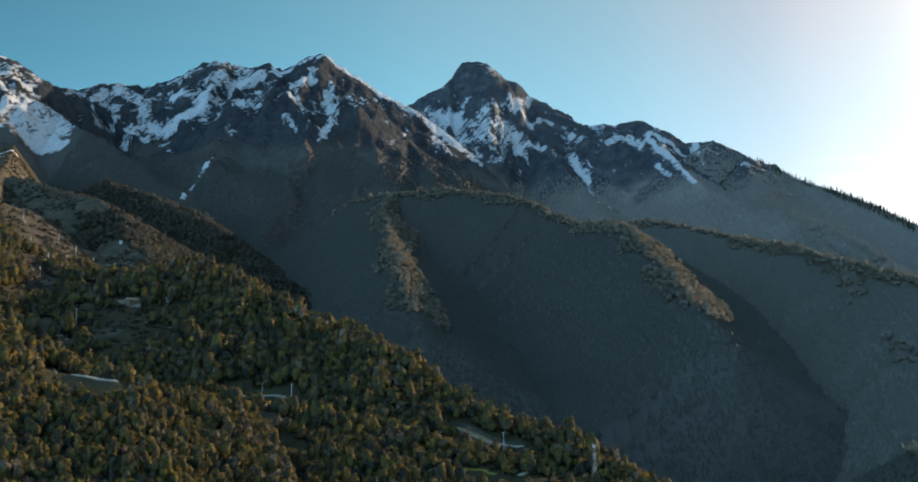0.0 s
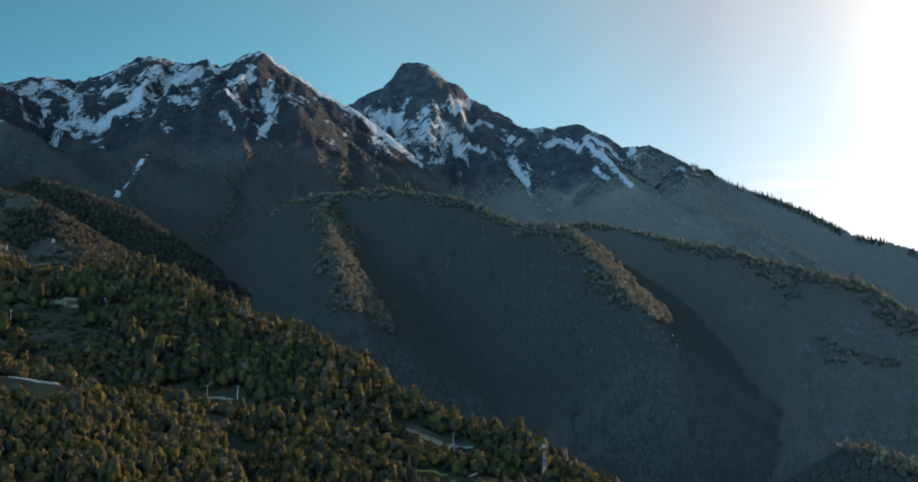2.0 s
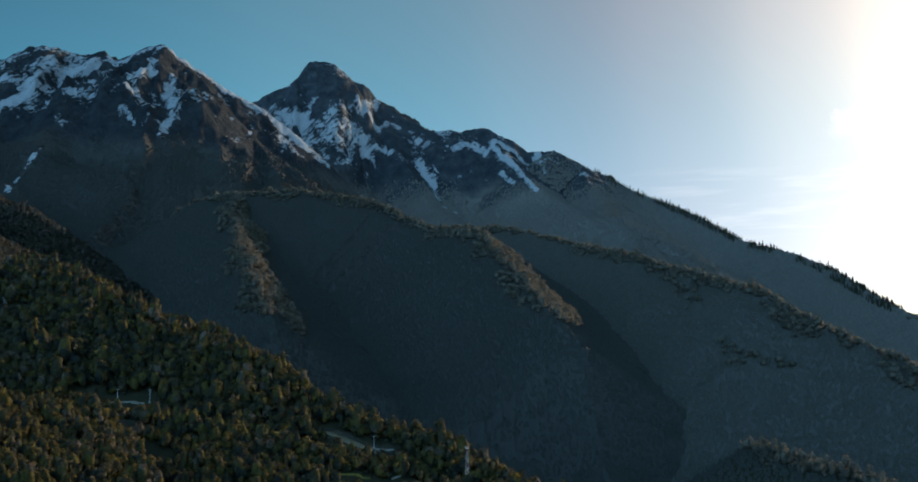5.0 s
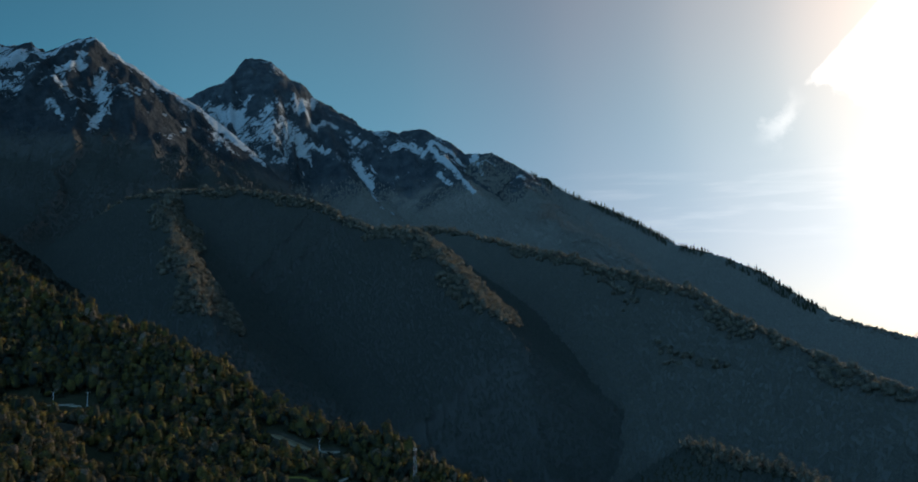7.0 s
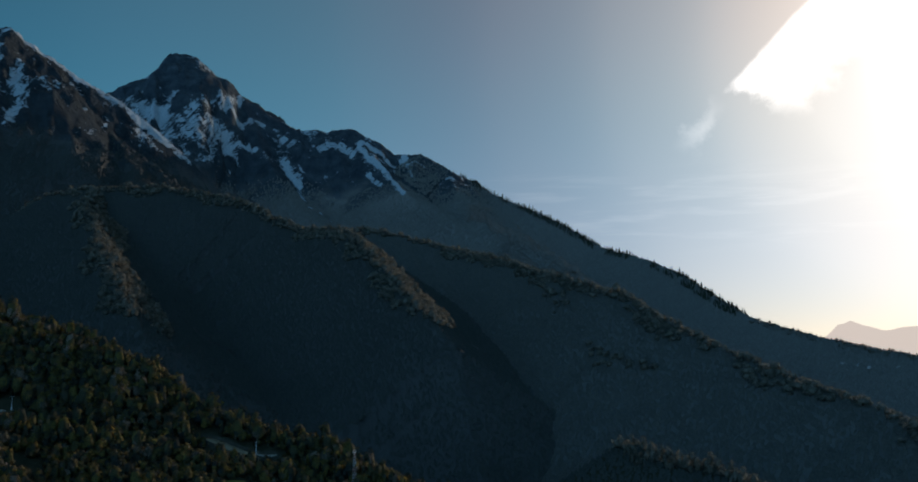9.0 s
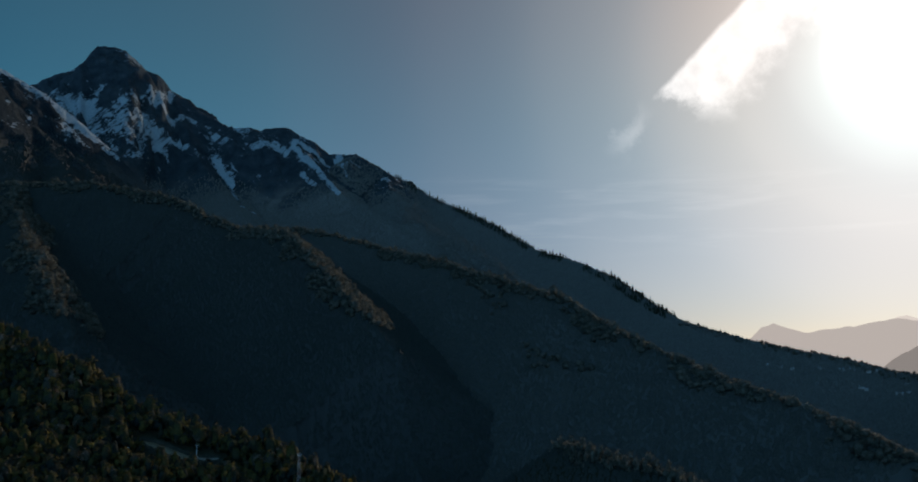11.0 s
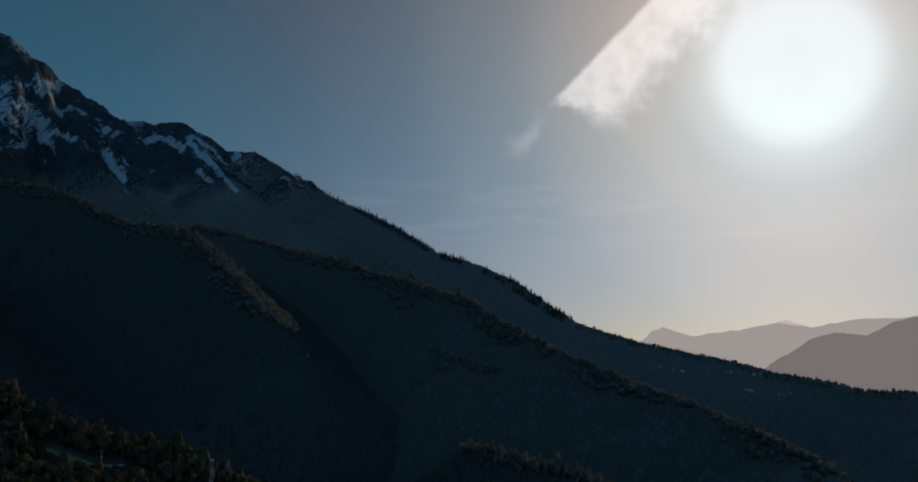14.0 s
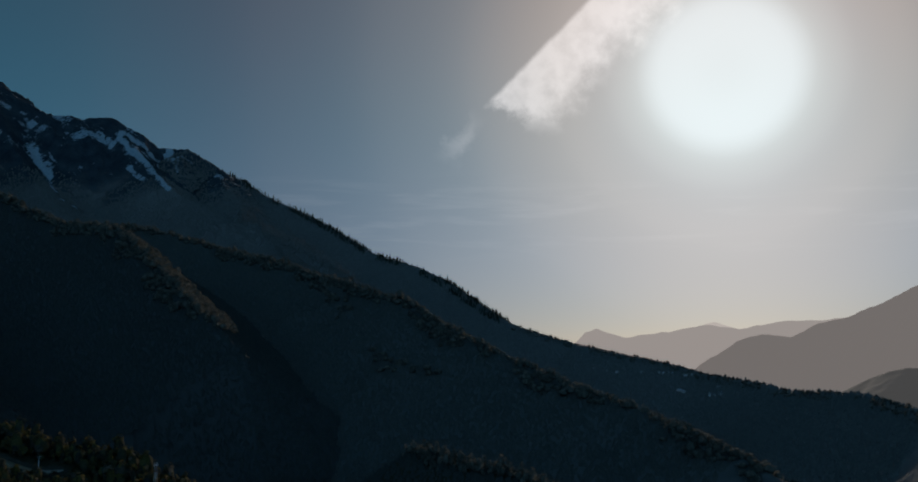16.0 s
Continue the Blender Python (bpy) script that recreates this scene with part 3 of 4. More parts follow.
MEADOW = ground_material()
LAND = {
    "ground": ("ground", MEADOW, "wooded valley floor and lower slopes with meadows and ski runs", "ground"),
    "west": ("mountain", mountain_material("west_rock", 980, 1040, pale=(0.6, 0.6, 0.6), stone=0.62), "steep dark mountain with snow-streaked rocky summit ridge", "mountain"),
    # far mountain: lighter wood and stone stand in for distance haze
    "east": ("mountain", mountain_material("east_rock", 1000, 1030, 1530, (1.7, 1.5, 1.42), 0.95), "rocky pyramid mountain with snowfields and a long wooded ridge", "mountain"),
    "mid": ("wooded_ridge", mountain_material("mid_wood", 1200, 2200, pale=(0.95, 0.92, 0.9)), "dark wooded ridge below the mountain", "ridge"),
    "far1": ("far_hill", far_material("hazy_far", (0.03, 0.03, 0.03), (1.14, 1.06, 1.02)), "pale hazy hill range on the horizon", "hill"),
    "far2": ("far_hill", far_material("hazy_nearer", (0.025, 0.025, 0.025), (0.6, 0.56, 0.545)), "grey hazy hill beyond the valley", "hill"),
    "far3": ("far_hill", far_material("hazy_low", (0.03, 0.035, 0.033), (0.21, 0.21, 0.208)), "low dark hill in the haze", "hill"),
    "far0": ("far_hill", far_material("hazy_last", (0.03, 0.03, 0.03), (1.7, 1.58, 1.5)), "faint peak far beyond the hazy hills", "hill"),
}
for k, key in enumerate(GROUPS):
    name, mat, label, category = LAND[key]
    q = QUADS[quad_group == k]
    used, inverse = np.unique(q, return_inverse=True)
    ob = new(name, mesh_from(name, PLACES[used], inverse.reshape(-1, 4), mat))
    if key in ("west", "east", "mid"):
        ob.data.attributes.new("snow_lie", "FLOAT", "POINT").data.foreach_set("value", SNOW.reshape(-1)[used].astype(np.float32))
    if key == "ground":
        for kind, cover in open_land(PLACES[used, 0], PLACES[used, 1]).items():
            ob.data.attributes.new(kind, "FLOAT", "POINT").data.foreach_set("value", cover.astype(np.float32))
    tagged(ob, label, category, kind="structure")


# ---- trees ----
def leaf_material(name, stops, thin=0.5, relief=1.5, even=0.0, round_=0.0):
    m, n, sh = material(name, 0.8)
    geo = n.add("ShaderNodeNewGeometry")
    cells = n.add("ShaderNodeTexVoronoi", {"Vector": geo.outputs["Position"], "Scale": 1 / 7.0})
    tree_own = n.add("ShaderNodeSeparateColor", {0: cells.outputs["Color"]}).outputs[0]
    own = n.math("ADD", n.math("MULTIPLY", tree_own, 0.5), n.math("ADD", n.math("MULTIPLY", geo.outputs["Random Per Island"], 0.12), n.math("MULTIPLY", n.noise(geo.outputs["Position"], 1 / 45, 3), 0.5)))
    c = n.ramp(own, stops)
    c = n.mix(n.math("MULTIPLY", n.step(n.noise(geo.outputs["Position"], 0.9, 4, 0.6), 0.35, 0.65), 0.6), c, (0.03, 0.037, 0.026, 1))
    set_in(n, sh, "Base Color", c)
    tuft = n.noise(geo.outputs["Position"], 0.75, 4, 0.65)
    tuft = n.add("ShaderNodeBump", {"Strength": 1.0, "Distance": 1.0, "Height": n.math("MULTIPLY", tuft, relief)}).outputs[0]
    if round_:
        # the leaf clumps of a crown shade as one rounded mass
        out = n.add("ShaderNodeVectorTransform", {0: n.add("ShaderNodeAttribute", attribute_name="outward").outputs["Vector"]})
        out.vector_type, out.convert_from, out.convert_to = "VECTOR", "OBJECT", "WORLD"
        out = n.vec("NORMALIZE", out.outputs[0])
        tuft = n.vec("NORMALIZE", n.vec("ADD", n.vec("MULTIPLY", tuft, (1 - round_,) * 3), n.vec("MULTIPLY", out, (round_,) * 3)))
    if even:
        # twigs of leafless crowns face every way, so the wood shades evenly
        tuft = n.vec("NORMALIZE", n.vec("ADD", n.vec("MULTIPLY", tuft, (1 - even,) * 3), n.vec("MULTIPLY", (-0.25, -0.65, 0.72), (even,) * 3)))
    set_in(n, sh, "Normal", tuft)
    through_leaf = n.add("ShaderNodeBsdfTranslucent", {0: c, "Normal": tuft})
    both = n.add("ShaderNodeMixShader", {0: thin, 1: sh.outputs[0], 2: through_leaf.outputs[0]})
    n.tree.links.new(both.outputs[0], [o for o in n.tree.nodes if o.type == "OUTPUT_MATERIAL"][0].inputs[0])
    return m


LEAVES = leaf_material("spring_leaves", [(0.18, (0.03, 0.045, 0.05)), (0.36, (0.05, 0.058, 0.05)), (0.5, (0.095, 0.09, 0.046)), (0.64, (0.2, 0.157, 0.044)), (0.76, (0.085, 0.086, 0.066)), (0.88, (0.28, 0.22, 0.175))], round_=0.7)
# sunlight put into the colour of crest crowns, shade into the slope twigs
LIT_BUDDING = leaf_material("lit_budding_crowns", [(0.2, (0.135, 0.132, 0.113)), (0.5, (0.2, 0.19, 0.16)), (0.8, (0.275, 0.255, 0.213))], 0.55, 1.3, round_=0.45)
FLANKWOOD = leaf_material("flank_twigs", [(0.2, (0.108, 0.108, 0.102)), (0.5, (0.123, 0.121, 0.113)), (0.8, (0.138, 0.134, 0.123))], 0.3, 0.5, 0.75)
SHADEWOOD = leaf_material("shade_twigs", [(0.2, (0.062, 0.068, 0.068)), (0.5, (0.072, 0.077, 0.075)), (0.8, (0.083, 0.086, 0.082))], 0.3, 0.5, 0.75)
# distance haze put into the colour, lightly in the flank twigs too
HAZEWOOD = leaf_material("hazy_twigs", [(0.2, (0.2, 0.186, 0.176)), (0.5, (0.23, 0.214, 0.2)), (0.8, (0.26, 0.242, 0.223))], 0.25, 0.5, 0.7)
DARKWOOD = leaf_material("dark_twigs", [(0.2, (0.065, 0.074, 0.072)), (0.5, (0.095, 0.1, 0.092)), (0.8, (0.135, 0.128, 0.112))], round_=0.6)
NEEDLES = leaf_material("needles", [(0.2, (0.045, 0.055, 0.04)), (0.8, (0.085, 0.092, 0.066))])
BARK, n_, sh_ = material("bark")
set_in(n_, sh_, "Base Color", n_.ramp(n_.noise(n_.add("ShaderNodeNewGeometry").outputs["Position"], 2.0, 4), [(0.3, (0.07, 0.055, 0.04)), (0.7, (0.2, 0.17, 0.14))]))

rng = np.random.default_rng(7)
G = (1 + 5 ** 0.5) / 2
ICO = np.array([(-1, G, 0), (1, G, 0), (-1, -G, 0), (1, -G, 0), (0, -1, G), (0, 1, G), (0, -1, -G), (0, 1, -G), (G, 0, -1), (G, 0, 1), (-G, 0, -1), (-G, 0, 1)]) / math.hypot(1, G)
ICO_FACES = np.array([(i, j, k) for i in range(12) for j in range(i + 1, 12) for k in range(j + 1, 12)
                      if max(np.linalg.norm(ICO[i] - ICO[j]), np.linalg.norm(ICO[j] - ICO[k]), np.linalg.norm(ICO[i] - ICO[k])) < 1.1])
flip = np.einsum("ij,ij->i", np.cross(ICO[ICO_FACES[:, 1]] - ICO[ICO_FACES[:, 0]], ICO[ICO_FACES[:, 2]] - ICO[ICO_FACES[:, 0]]), ICO[ICO_FACES].mean(1)) < 0
ICO_FACES[flip] = ICO_FACES[flip][:, ::-1]
ICO_FACES = ICO_FACES[ICO[ICO_FACES].mean(1)[:, 2] > -0.7]


def crown(leaves, tall, lobes=4, leaf=0.2, core=0):
    """An open leaf crown: loose leaf clumps spread over a few uneven lobes round a dense core, about 1 wide and tall high."""
    co = []
    for k in range(leaves):
        i = k % lobes
        a, h = 2.4 * i + 0.5 * math.sin(7.0 * i + tall), (i + 0.5) / lobes
        out = 0.22 * (1.15 - h * 0.8)
        centre = np.array([out * math.cos(a), out * math.sin(a), tall * (0.3 + 0.52 * h)])
        r = 0.36 * (1.15 - 0.5 * abs(h - 0.4))
        d = rng.normal(size=3)
        d *= r * rng.uniform(0.75, 1.12) / np.linalg.norm(d)
        # a leaf clump lies roughly along the skin of its lobe
        u = np.cross(d, rng.normal(size=3))
        u /= np.linalg.norm(u)
        v = np.cross(d, u) / np.linalg.norm(d) + rng.normal(size=3) * 0.35
        size = leaf * rng.uniform(0.7, 1.35)
        co.append(centre + d * [1, 1, tall * 0.8] + size * np.stack([u + 0.2 * v, -0.6 * u + 0.8 * v, -0.5 * u - 0.9 * v]))
    fa = np.arange(3 * leaves).reshape(-1, 3)
    for i in range(core):
        h = (i + 0.5) / core
        r = 0.35 * (1.15 - 0.5 * abs(h - 0.4))
        fa = np.concatenate([fa, ICO_FACES + 3 * leaves + 12 * i])
        co.append(ICO * [r, r, r * tall] * rng.uniform(0.8, 1.2, (12, 1)) + [0.15 * math.cos(2.4 * i), 0.15 * math.sin(2.4 * i), tall * (0.28 + 0.5 * h)])
    return np.concatenate(co), fa


def spire():
    """The ragged upper half of one bare tree in a close wood, 1 wide and about 1 high."""
    a = np.arange(5) * 2 * math.pi / 5 + rng.uniform(0, 1, 5) * 0.7
    ring = np.stack([0.5 * np.cos(a), 0.5 * np.sin(a), np.full(5, -0.15)], -1) * rng.uniform(0.7, 1.25, (5, 1))
    return np.vstack([ring, [[*rng.uniform(-0.15, 0.15, 2), rng.uniform(0.7, 1.1)]]]), np.array([(i, (i + 1) % 5, 5) for i in range(5)])


def spruce(tiers, sides=6):
    """A conifer of drooping tiers, 1 high."""
    co, fa, base = [], [], 0
    for k in range(tiers):
        z0, z1 = 0.08 + 0.8 * k / tiers, min(1.0, 0.08 + 0.8 * k / tiers + 1.35 / tiers)
        r = 0.23 * (1 - 0.8 * k / tiers)
        a = np.arange(sides) * 2 * math.pi / sides + rng.uniform(0, 1)
        ring = np.stack([r * np.cos(a), r * np.sin(a), np.full(sides, z0)], -1) * rng.uniform([0.7, 0.7, 0.92], [1.25, 1.25, 1.05], (sides, 3))
        co.append(np.vstack([ring, [[0, 0, z1]]]))
        fa.append(np.array([(base + i, base + (i + 1) % sides, base + sides) for i in range(sides)]))
        base += sides + 1
    return np.concatenate(co), np.concatenate(fa)


def outward(ob, way):
    """Store on a crown's mesh which way is out of the crown."""
    way = way / np.maximum(np.linalg.norm(way, axis=1, keepdims=True), 1e-6)
    ob.data.attributes.new("outward", "FLOAT_VECTOR", "POINT").data.foreach_set("vector", np.ascontiguousarray(way, dtype=np.float32).ravel())


def forest(name, x, y, z, shapes, wide, tall, mat, label):
    """One stand of trees as a single mesh of kind stuff."""
    pick = rng.integers(0, len(shapes), len(x))
    co, fa, out, base = [], [], [], 0
    for k, (v, f) in enumerate(shapes):
        m = np.where(pick == k)[0]
        if not len(m):
            continue
        spin, s = rng.uniform(0, 2 * math.pi, len(m)), rng.normal(1, 0.22, len(m)).clip(0.55, 1.7)
        c, n = np.cos(spin)[:, None], np.sin(spin)[:, None]
        sx = (wide * s)[:, None]
        sz = (tall * s * rng.uniform(0.85, 1.2, len(m)))[:, None]
        w3 = np.stack([x[m, None] + sx * (c * v[None, :, 0] - n * v[None, :, 1]), y[m, None] + sx * (n * v[None, :, 0] + c * v[None, :, 1]), z[m, None] - 0.8 + sz * v[None, :, 2]], -1)
        co.append(w3.reshape(-1, 3))
        o = v - [0, 0, 0.45 * v[:, 2].max()]
        out.append(np.stack([c * o[None, :, 0] - n * o[None, :, 1], n * o[None, :, 0] + c * o[None, :, 1], np.broadcast_to(0.7 * o[None, :, 2], (len(m), len(v)))], -1).reshape(-1, 3))
        fa.append((f[None] + (base + np.arange(len(m)) * len(v))[:, None, None]).reshape(-1, 3))
        base += len(m) * len(v)
    ob = new(name, mesh_from(name, np.concatenate(co), np.concatenate(fa), mat))
    outward(ob, np.concatenate(out))
    return tagged(ob, label, "forest", kind="stuff")


def lattice(x0, x1, y0, y1, step):
    x, y = np.meshgrid(np.arange(x0, x1, step), np.arange(y0, y1, step))
    return (x + rng.uniform(-0.42, 0.42, x.shape) * step).ravel(), (y + rng.uniform(-0.42, 0.42, y.shape) * step).ravel()


NAMES = [r[0] for r in RIDGES]


def stand(box, step, ridges, reach, top=9e9, behind=40.0, thin=0.0, fade=0.0, front=9e9, low=0.0):
    """Places for trees: on the sides of the named ridges, near the crest, outside the open land."""
    x, y = lattice(*box, step)
    z, group, away, which, _, back = land(x, y)
    keep = np.isin(which, [NAMES.index(r) for r in ridges]) & (away < reach) & (z < top) & (z > low + 25 * fractal(x, y, 50, 3, 43)) & ~(back & (away > behind * (1 + 0.6 * fractal(x, y, 90, 3, 17)))) & (back | (away < front * (0.9 + (1.3 * fractal(x, y, 70, 3, 13) if front < 1e9 else 0))))
    cover = open_land(x, y)
    keep &= sum(cover.values()) < 0.45
    keep &= fractal(x, y, 60, 3, 77) > thin - 1
    keep &= np.degrees(np.arctan2(x + 50, y - 10)) > -36
    if fade:
        keep &= fractal(x, y, 90, 4, 91) + rng.uniform(-0.35, 0.35, x.shape) > 1.1 * away / fade - 1.2
    return x[keep], y[keep], z[keep]


BUSHY = [crown(44, t, 5, 0.16, 1) for t in (1.15, 1.3, 1.5, 1.0, 1.9)]
PLAIN = [crown(42, t, 4, 0.15, 1) for t in (1.2, 1.5, 1.9, 1.3)]
SMALL = [crown(17, t, 3, 0.33) for t in (1.0, 1.2, 1.45)]
ROUND = [crown(46, t, 5, 0.14, 1) for t in (1.0, 1.2, 1.4)]
SPIRES = [spire() for _ in range(8)]
FIRS = [spruce(4) for _ in range(4)]

NEAR_RIDGES = ("hill_n", "shoulder", "apron")
x, y, z = stand((-720, 270, 430, 1430), 6.3, NEAR_RIDGES, 900, thin=0.35)
x2, y2, z2 = stand((-720, 270, 430, 800), 5.0, NEAR_RIDGES, 900, thin=0.35)
outer, inner = np.hypot(x + 50, y - 10) >= 740, np.hypot(x2 + 50, y2 - 10) < 740
x, y, z = (np.concatenate([a[outer], b[inner]]) for a, b in ((x, x2), (y, y2), (z, z2)))
far_off = np.hypot(x + 50, y - 10)
SINGLE = (far_off < 575) & (x < 60)
order = np.where(SINGLE)[0]
singles = set(order[:: max(1, len(order) // 300)][:300].tolist())
rest = np.array([k not in singles for k in range(len(x))])
near = rest & (far_off < 740)
forest("near_forest", x[near], y[near], z[near], BUSHY, 6.3, 6.2, LEAVES, "dense spring broadleaf forest in olive green and yellow")
away_ = rest & (far_off >= 740)
firry = rng.uniform(size=len(x)) < 0.1
forest("hillside_forest", x[away_ & ~firry], y[away_ & ~firry], z[away_ & ~firry], PLAIN, 10.4, 9.4, LEAVES, "sunlit broadleaf forest covering the hillside")
forest("hillside_firs", x[away_ & firry], y[away_ & firry], z[away_ & firry], FIRS, 12.0, 11.0, NEEDLES, "dark firs scattered through the hillside forest")
SINGLE_PLACES = [(x[k], y[k], z[k]) for k in sorted(singles)]

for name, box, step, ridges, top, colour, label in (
        ("slope_forest", (-480, 560, 1130, 2700), 5.3, ("spur1", "rib_s1", "rib_a1"), 800, SHADEWOOD, "dark leafless forest over the shaded mountain flank"),
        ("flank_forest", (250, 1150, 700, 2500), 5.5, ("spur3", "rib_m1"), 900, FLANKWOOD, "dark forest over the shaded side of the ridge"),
        ("far_slope_forest", (700, 2100, 850, 4450), 7.5, ("ridge_r",), 1230, HAZEWOOD, "grey-brown forest over the long mountainside"),
        ("mountain_forest", (-1250, 420, 1900, 3950), 7.0, ("ridge_west", "rib_w3", "ridge_a", "rib_a1"), 930, SHADEWOOD, "dark leafless forest climbing the mountain to the snow"),
        ("rib_forest", (200, 1500, 2100, 4400), 8.0, ("ridge_b", "rib_b1", "rib_b2", "rib_r1", "rib_r2"), 1020, HAZEWOOD, "grey leafless forest below the snowfields"),
        ("knoll_wood", (250, 640, 560, 1100), 4.6, ("near_r",), 900, SHADEWOOD, "dark leafless wood on the shaded side of the knoll")):
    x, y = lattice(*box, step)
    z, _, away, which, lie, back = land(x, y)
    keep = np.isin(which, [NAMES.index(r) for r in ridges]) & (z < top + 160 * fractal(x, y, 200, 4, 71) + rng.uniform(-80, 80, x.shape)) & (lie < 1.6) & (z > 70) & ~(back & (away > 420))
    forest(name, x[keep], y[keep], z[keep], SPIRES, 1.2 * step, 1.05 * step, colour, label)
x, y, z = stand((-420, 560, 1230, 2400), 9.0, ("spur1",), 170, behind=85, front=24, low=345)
forest("spur_forest", x, y, z, ROUND, 12.5, 8.5, LIT_BUDDING, "bare and budding forest on the mountain spur")
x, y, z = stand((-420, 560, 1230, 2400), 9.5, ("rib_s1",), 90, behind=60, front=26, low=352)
forest("rib_trees", x, y, z, ROUND, 12.5, 9.0, LIT_BUDDING, "strip of sunlit budding trees down the mountain rib")
x, y = lattice(-62, -12, 1370, 1500, 8.5)
inside = np.hypot((x + 36) / 22, (y - 1435) / 62) + 0.5 * fractal(x, y, 30, 3, 19) < 1
forest("rib_grove", x[inside], y[inside], land(x[inside], y[inside])[0], ROUND, 11.0, 8.0, LIT_BUDDING, "small grove of budding trees, tinted as sunlit, on the shaded slope")
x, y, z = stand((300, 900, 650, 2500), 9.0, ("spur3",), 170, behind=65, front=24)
forest("ridge_forest", x, y, z, ROUND, 12.5, 8.5, LIT_BUDDING, "brown budding forest along the wooded ridge")
x, y, z = stand((300, 900, 650, 2500), 15.0, ("rib_m1",), 60, behind=45, front=20, thin=0.75)
forest("slope_trees", x, y, z, ROUND, 12.0, 8.5, LIT_BUDDING, "scattered budding trees on a rib of the slope")
x, y, z = stand((900, 1400, 2000, 3500), 13.0, ("rib_r1", "rib_r2"), 120, behind=50, front=22)
forest("rib_wood", x, y, z, ROUND, 12.5, 9.0, HAZEWOOD, "bare trees along the ribs of the long mountainside")
x, y, z = stand((250, 640, 560, 1100), 6.2, ("near_r",), 130, behind=130, front=15)
forest("knoll_forest", x, y, z, PLAIN, 6.8, 6.6, LIT_BUDDING, "brown budding trees along the top of a low knoll")
x, y, z = stand((-1150, -150, 1250, 2450), 8.2, ("hill_w", "hill_w2", "apron", "apron_top"), 500, behind=200, thin=0.4)
low_ = z < 405
x, y, z = x[low_ | (x > -1130)], y[low_ | (x > -1130)], z[low_ | (x > -1130)]
forest("upper_forest", x, y, z, SMALL, 8.0, 7.6, DARKWOOD, "dark forest on the hill above the ski runs")
x, y, z = stand((700, 2100, 850, 4300), 9.0, ("ridge_r",), 30, top=1150, behind=26, thin=0.82, low=430)
forest("ridge_firs", x, y, z, FIRS, 15.0, 19.0, NEEDLES, "dark conifers along the falling mountain ridge")
x, y, z = stand((1000, 2100, 700, 3300), 11.0, ("ridge_r",), 24, top=460, behind=20, thin=0.9, low=150)
forest("ridge_grove", x, y, z, ROUND, 9.0, 6.5, LIT_BUDDING, "bare broadleaf trees lining the low end of the ridge")

x, y = lattice(-1250, -250, 900, 2450, 8.0)
bushy = (sum(c for k, c in open_land(x, y).items() if k != "track") > 0.2) & (open_land(x, y)["track"] < 0.05) & (fractal(x, y, 40, 3, 5) > -0.12)
bushy &= rng.uniform(size=x.shape) < 0.7
x, y = x[bushy], y[bushy]
forest("shrubs", x, y, land(x, y)[0], SMALL, 6.0, 3.4, DARKWOOD, "low brown shrubs scattered over the ski runs")


# ---- single things ----
def part(name, bm, mat, parent, label=""):
    me = bpy.data.meshes.new(name)
    bm.to_mesh(me)
    bm.free()
    me.materials.append(mat)
    ob = new(name, me)
    ob.parent = parent
    return tagged(ob, label) if label else ob


def tube(bm, a, b, r0, r1, sides=8):
    a, b = Vector(a), Vector(b)
    m = Matrix.Translation((a + b) / 2) @ (b - a).to_track_quat("Z", "Y").to_matrix().to_4x4()
    bmesh.ops.create_cone(bm, cap_ends=True, segments=sides, radius1=r0, radius2=r1, depth=(b - a).length, matrix=m)


def block(bm, centre, size, turn_z=0.0):
    m = Matrix.Translation(centre) @ Matrix.Rotation(turn_z, 4, "Z") @ Matrix.Diagonal((*size, 1))
    bmesh.ops.create_cube(bm, size=1.0, matrix=m)


def ground_at(px, py):
    return float(land(np.array([float(px)]), np.array([float(py)]))[0][0])


def ribbon(name, wide, line, mat, label, category):
    """A narrow strip laid over the ground along a line, with uneven edges."""
    pts = np.array(line, float)
    run = np.concatenate([[0], np.cumsum(np.hypot(*np.diff(pts, axis=0).T))])
    s = np.linspace(0, run[-1], max(6, int(run[-1] / 2.5)))
    cx, cy = np.interp(s, run, pts[:, 0]), np.interp(s, run, pts[:, 1])
    for _ in range(3):
        cx[1:-1], cy[1:-1] = (cx[:-2] + 2 * cx[1:-1] + cx[2:]) / 4, (cy[:-2] + 2 * cy[1:-1] + cy[2:]) / 4
    tx, ty = np.gradient(cx), np.gradient(cy)
    size = np.hypot(tx, ty)
    half = wide / 2 * (1 + 0.45 * fractal(cx, cy, 7, 3, 33)) * np.clip(np.minimum(s, run[-1] - s) / (1.2 * wide) + 0.25, 0, 1)
    rows = [(cx + k * half * -ty / size, cy + k * half * tx / size) for k in (-1.0, -0.8, 0.0, 0.8, 1.0)]
    co = np.stack([np.stack([a, b, land(a, b)[0] + lift], 1) for (a, b), lift in zip(rows, (-0.8, 0.45, 0.55, 0.45, -0.8))], 1).reshape(-1, 3)
    k = np.arange(len(s) - 1)[:, None] * 5 + np.arange(4)[None, :]
    faces = np.stack([k, k + 5, k + 6, k + 1], -1).reshape(-1, 4)
    return tagged(new(name, mesh_from(name, co, faces[:, ::-1], mat)), label, category, kind="structure")


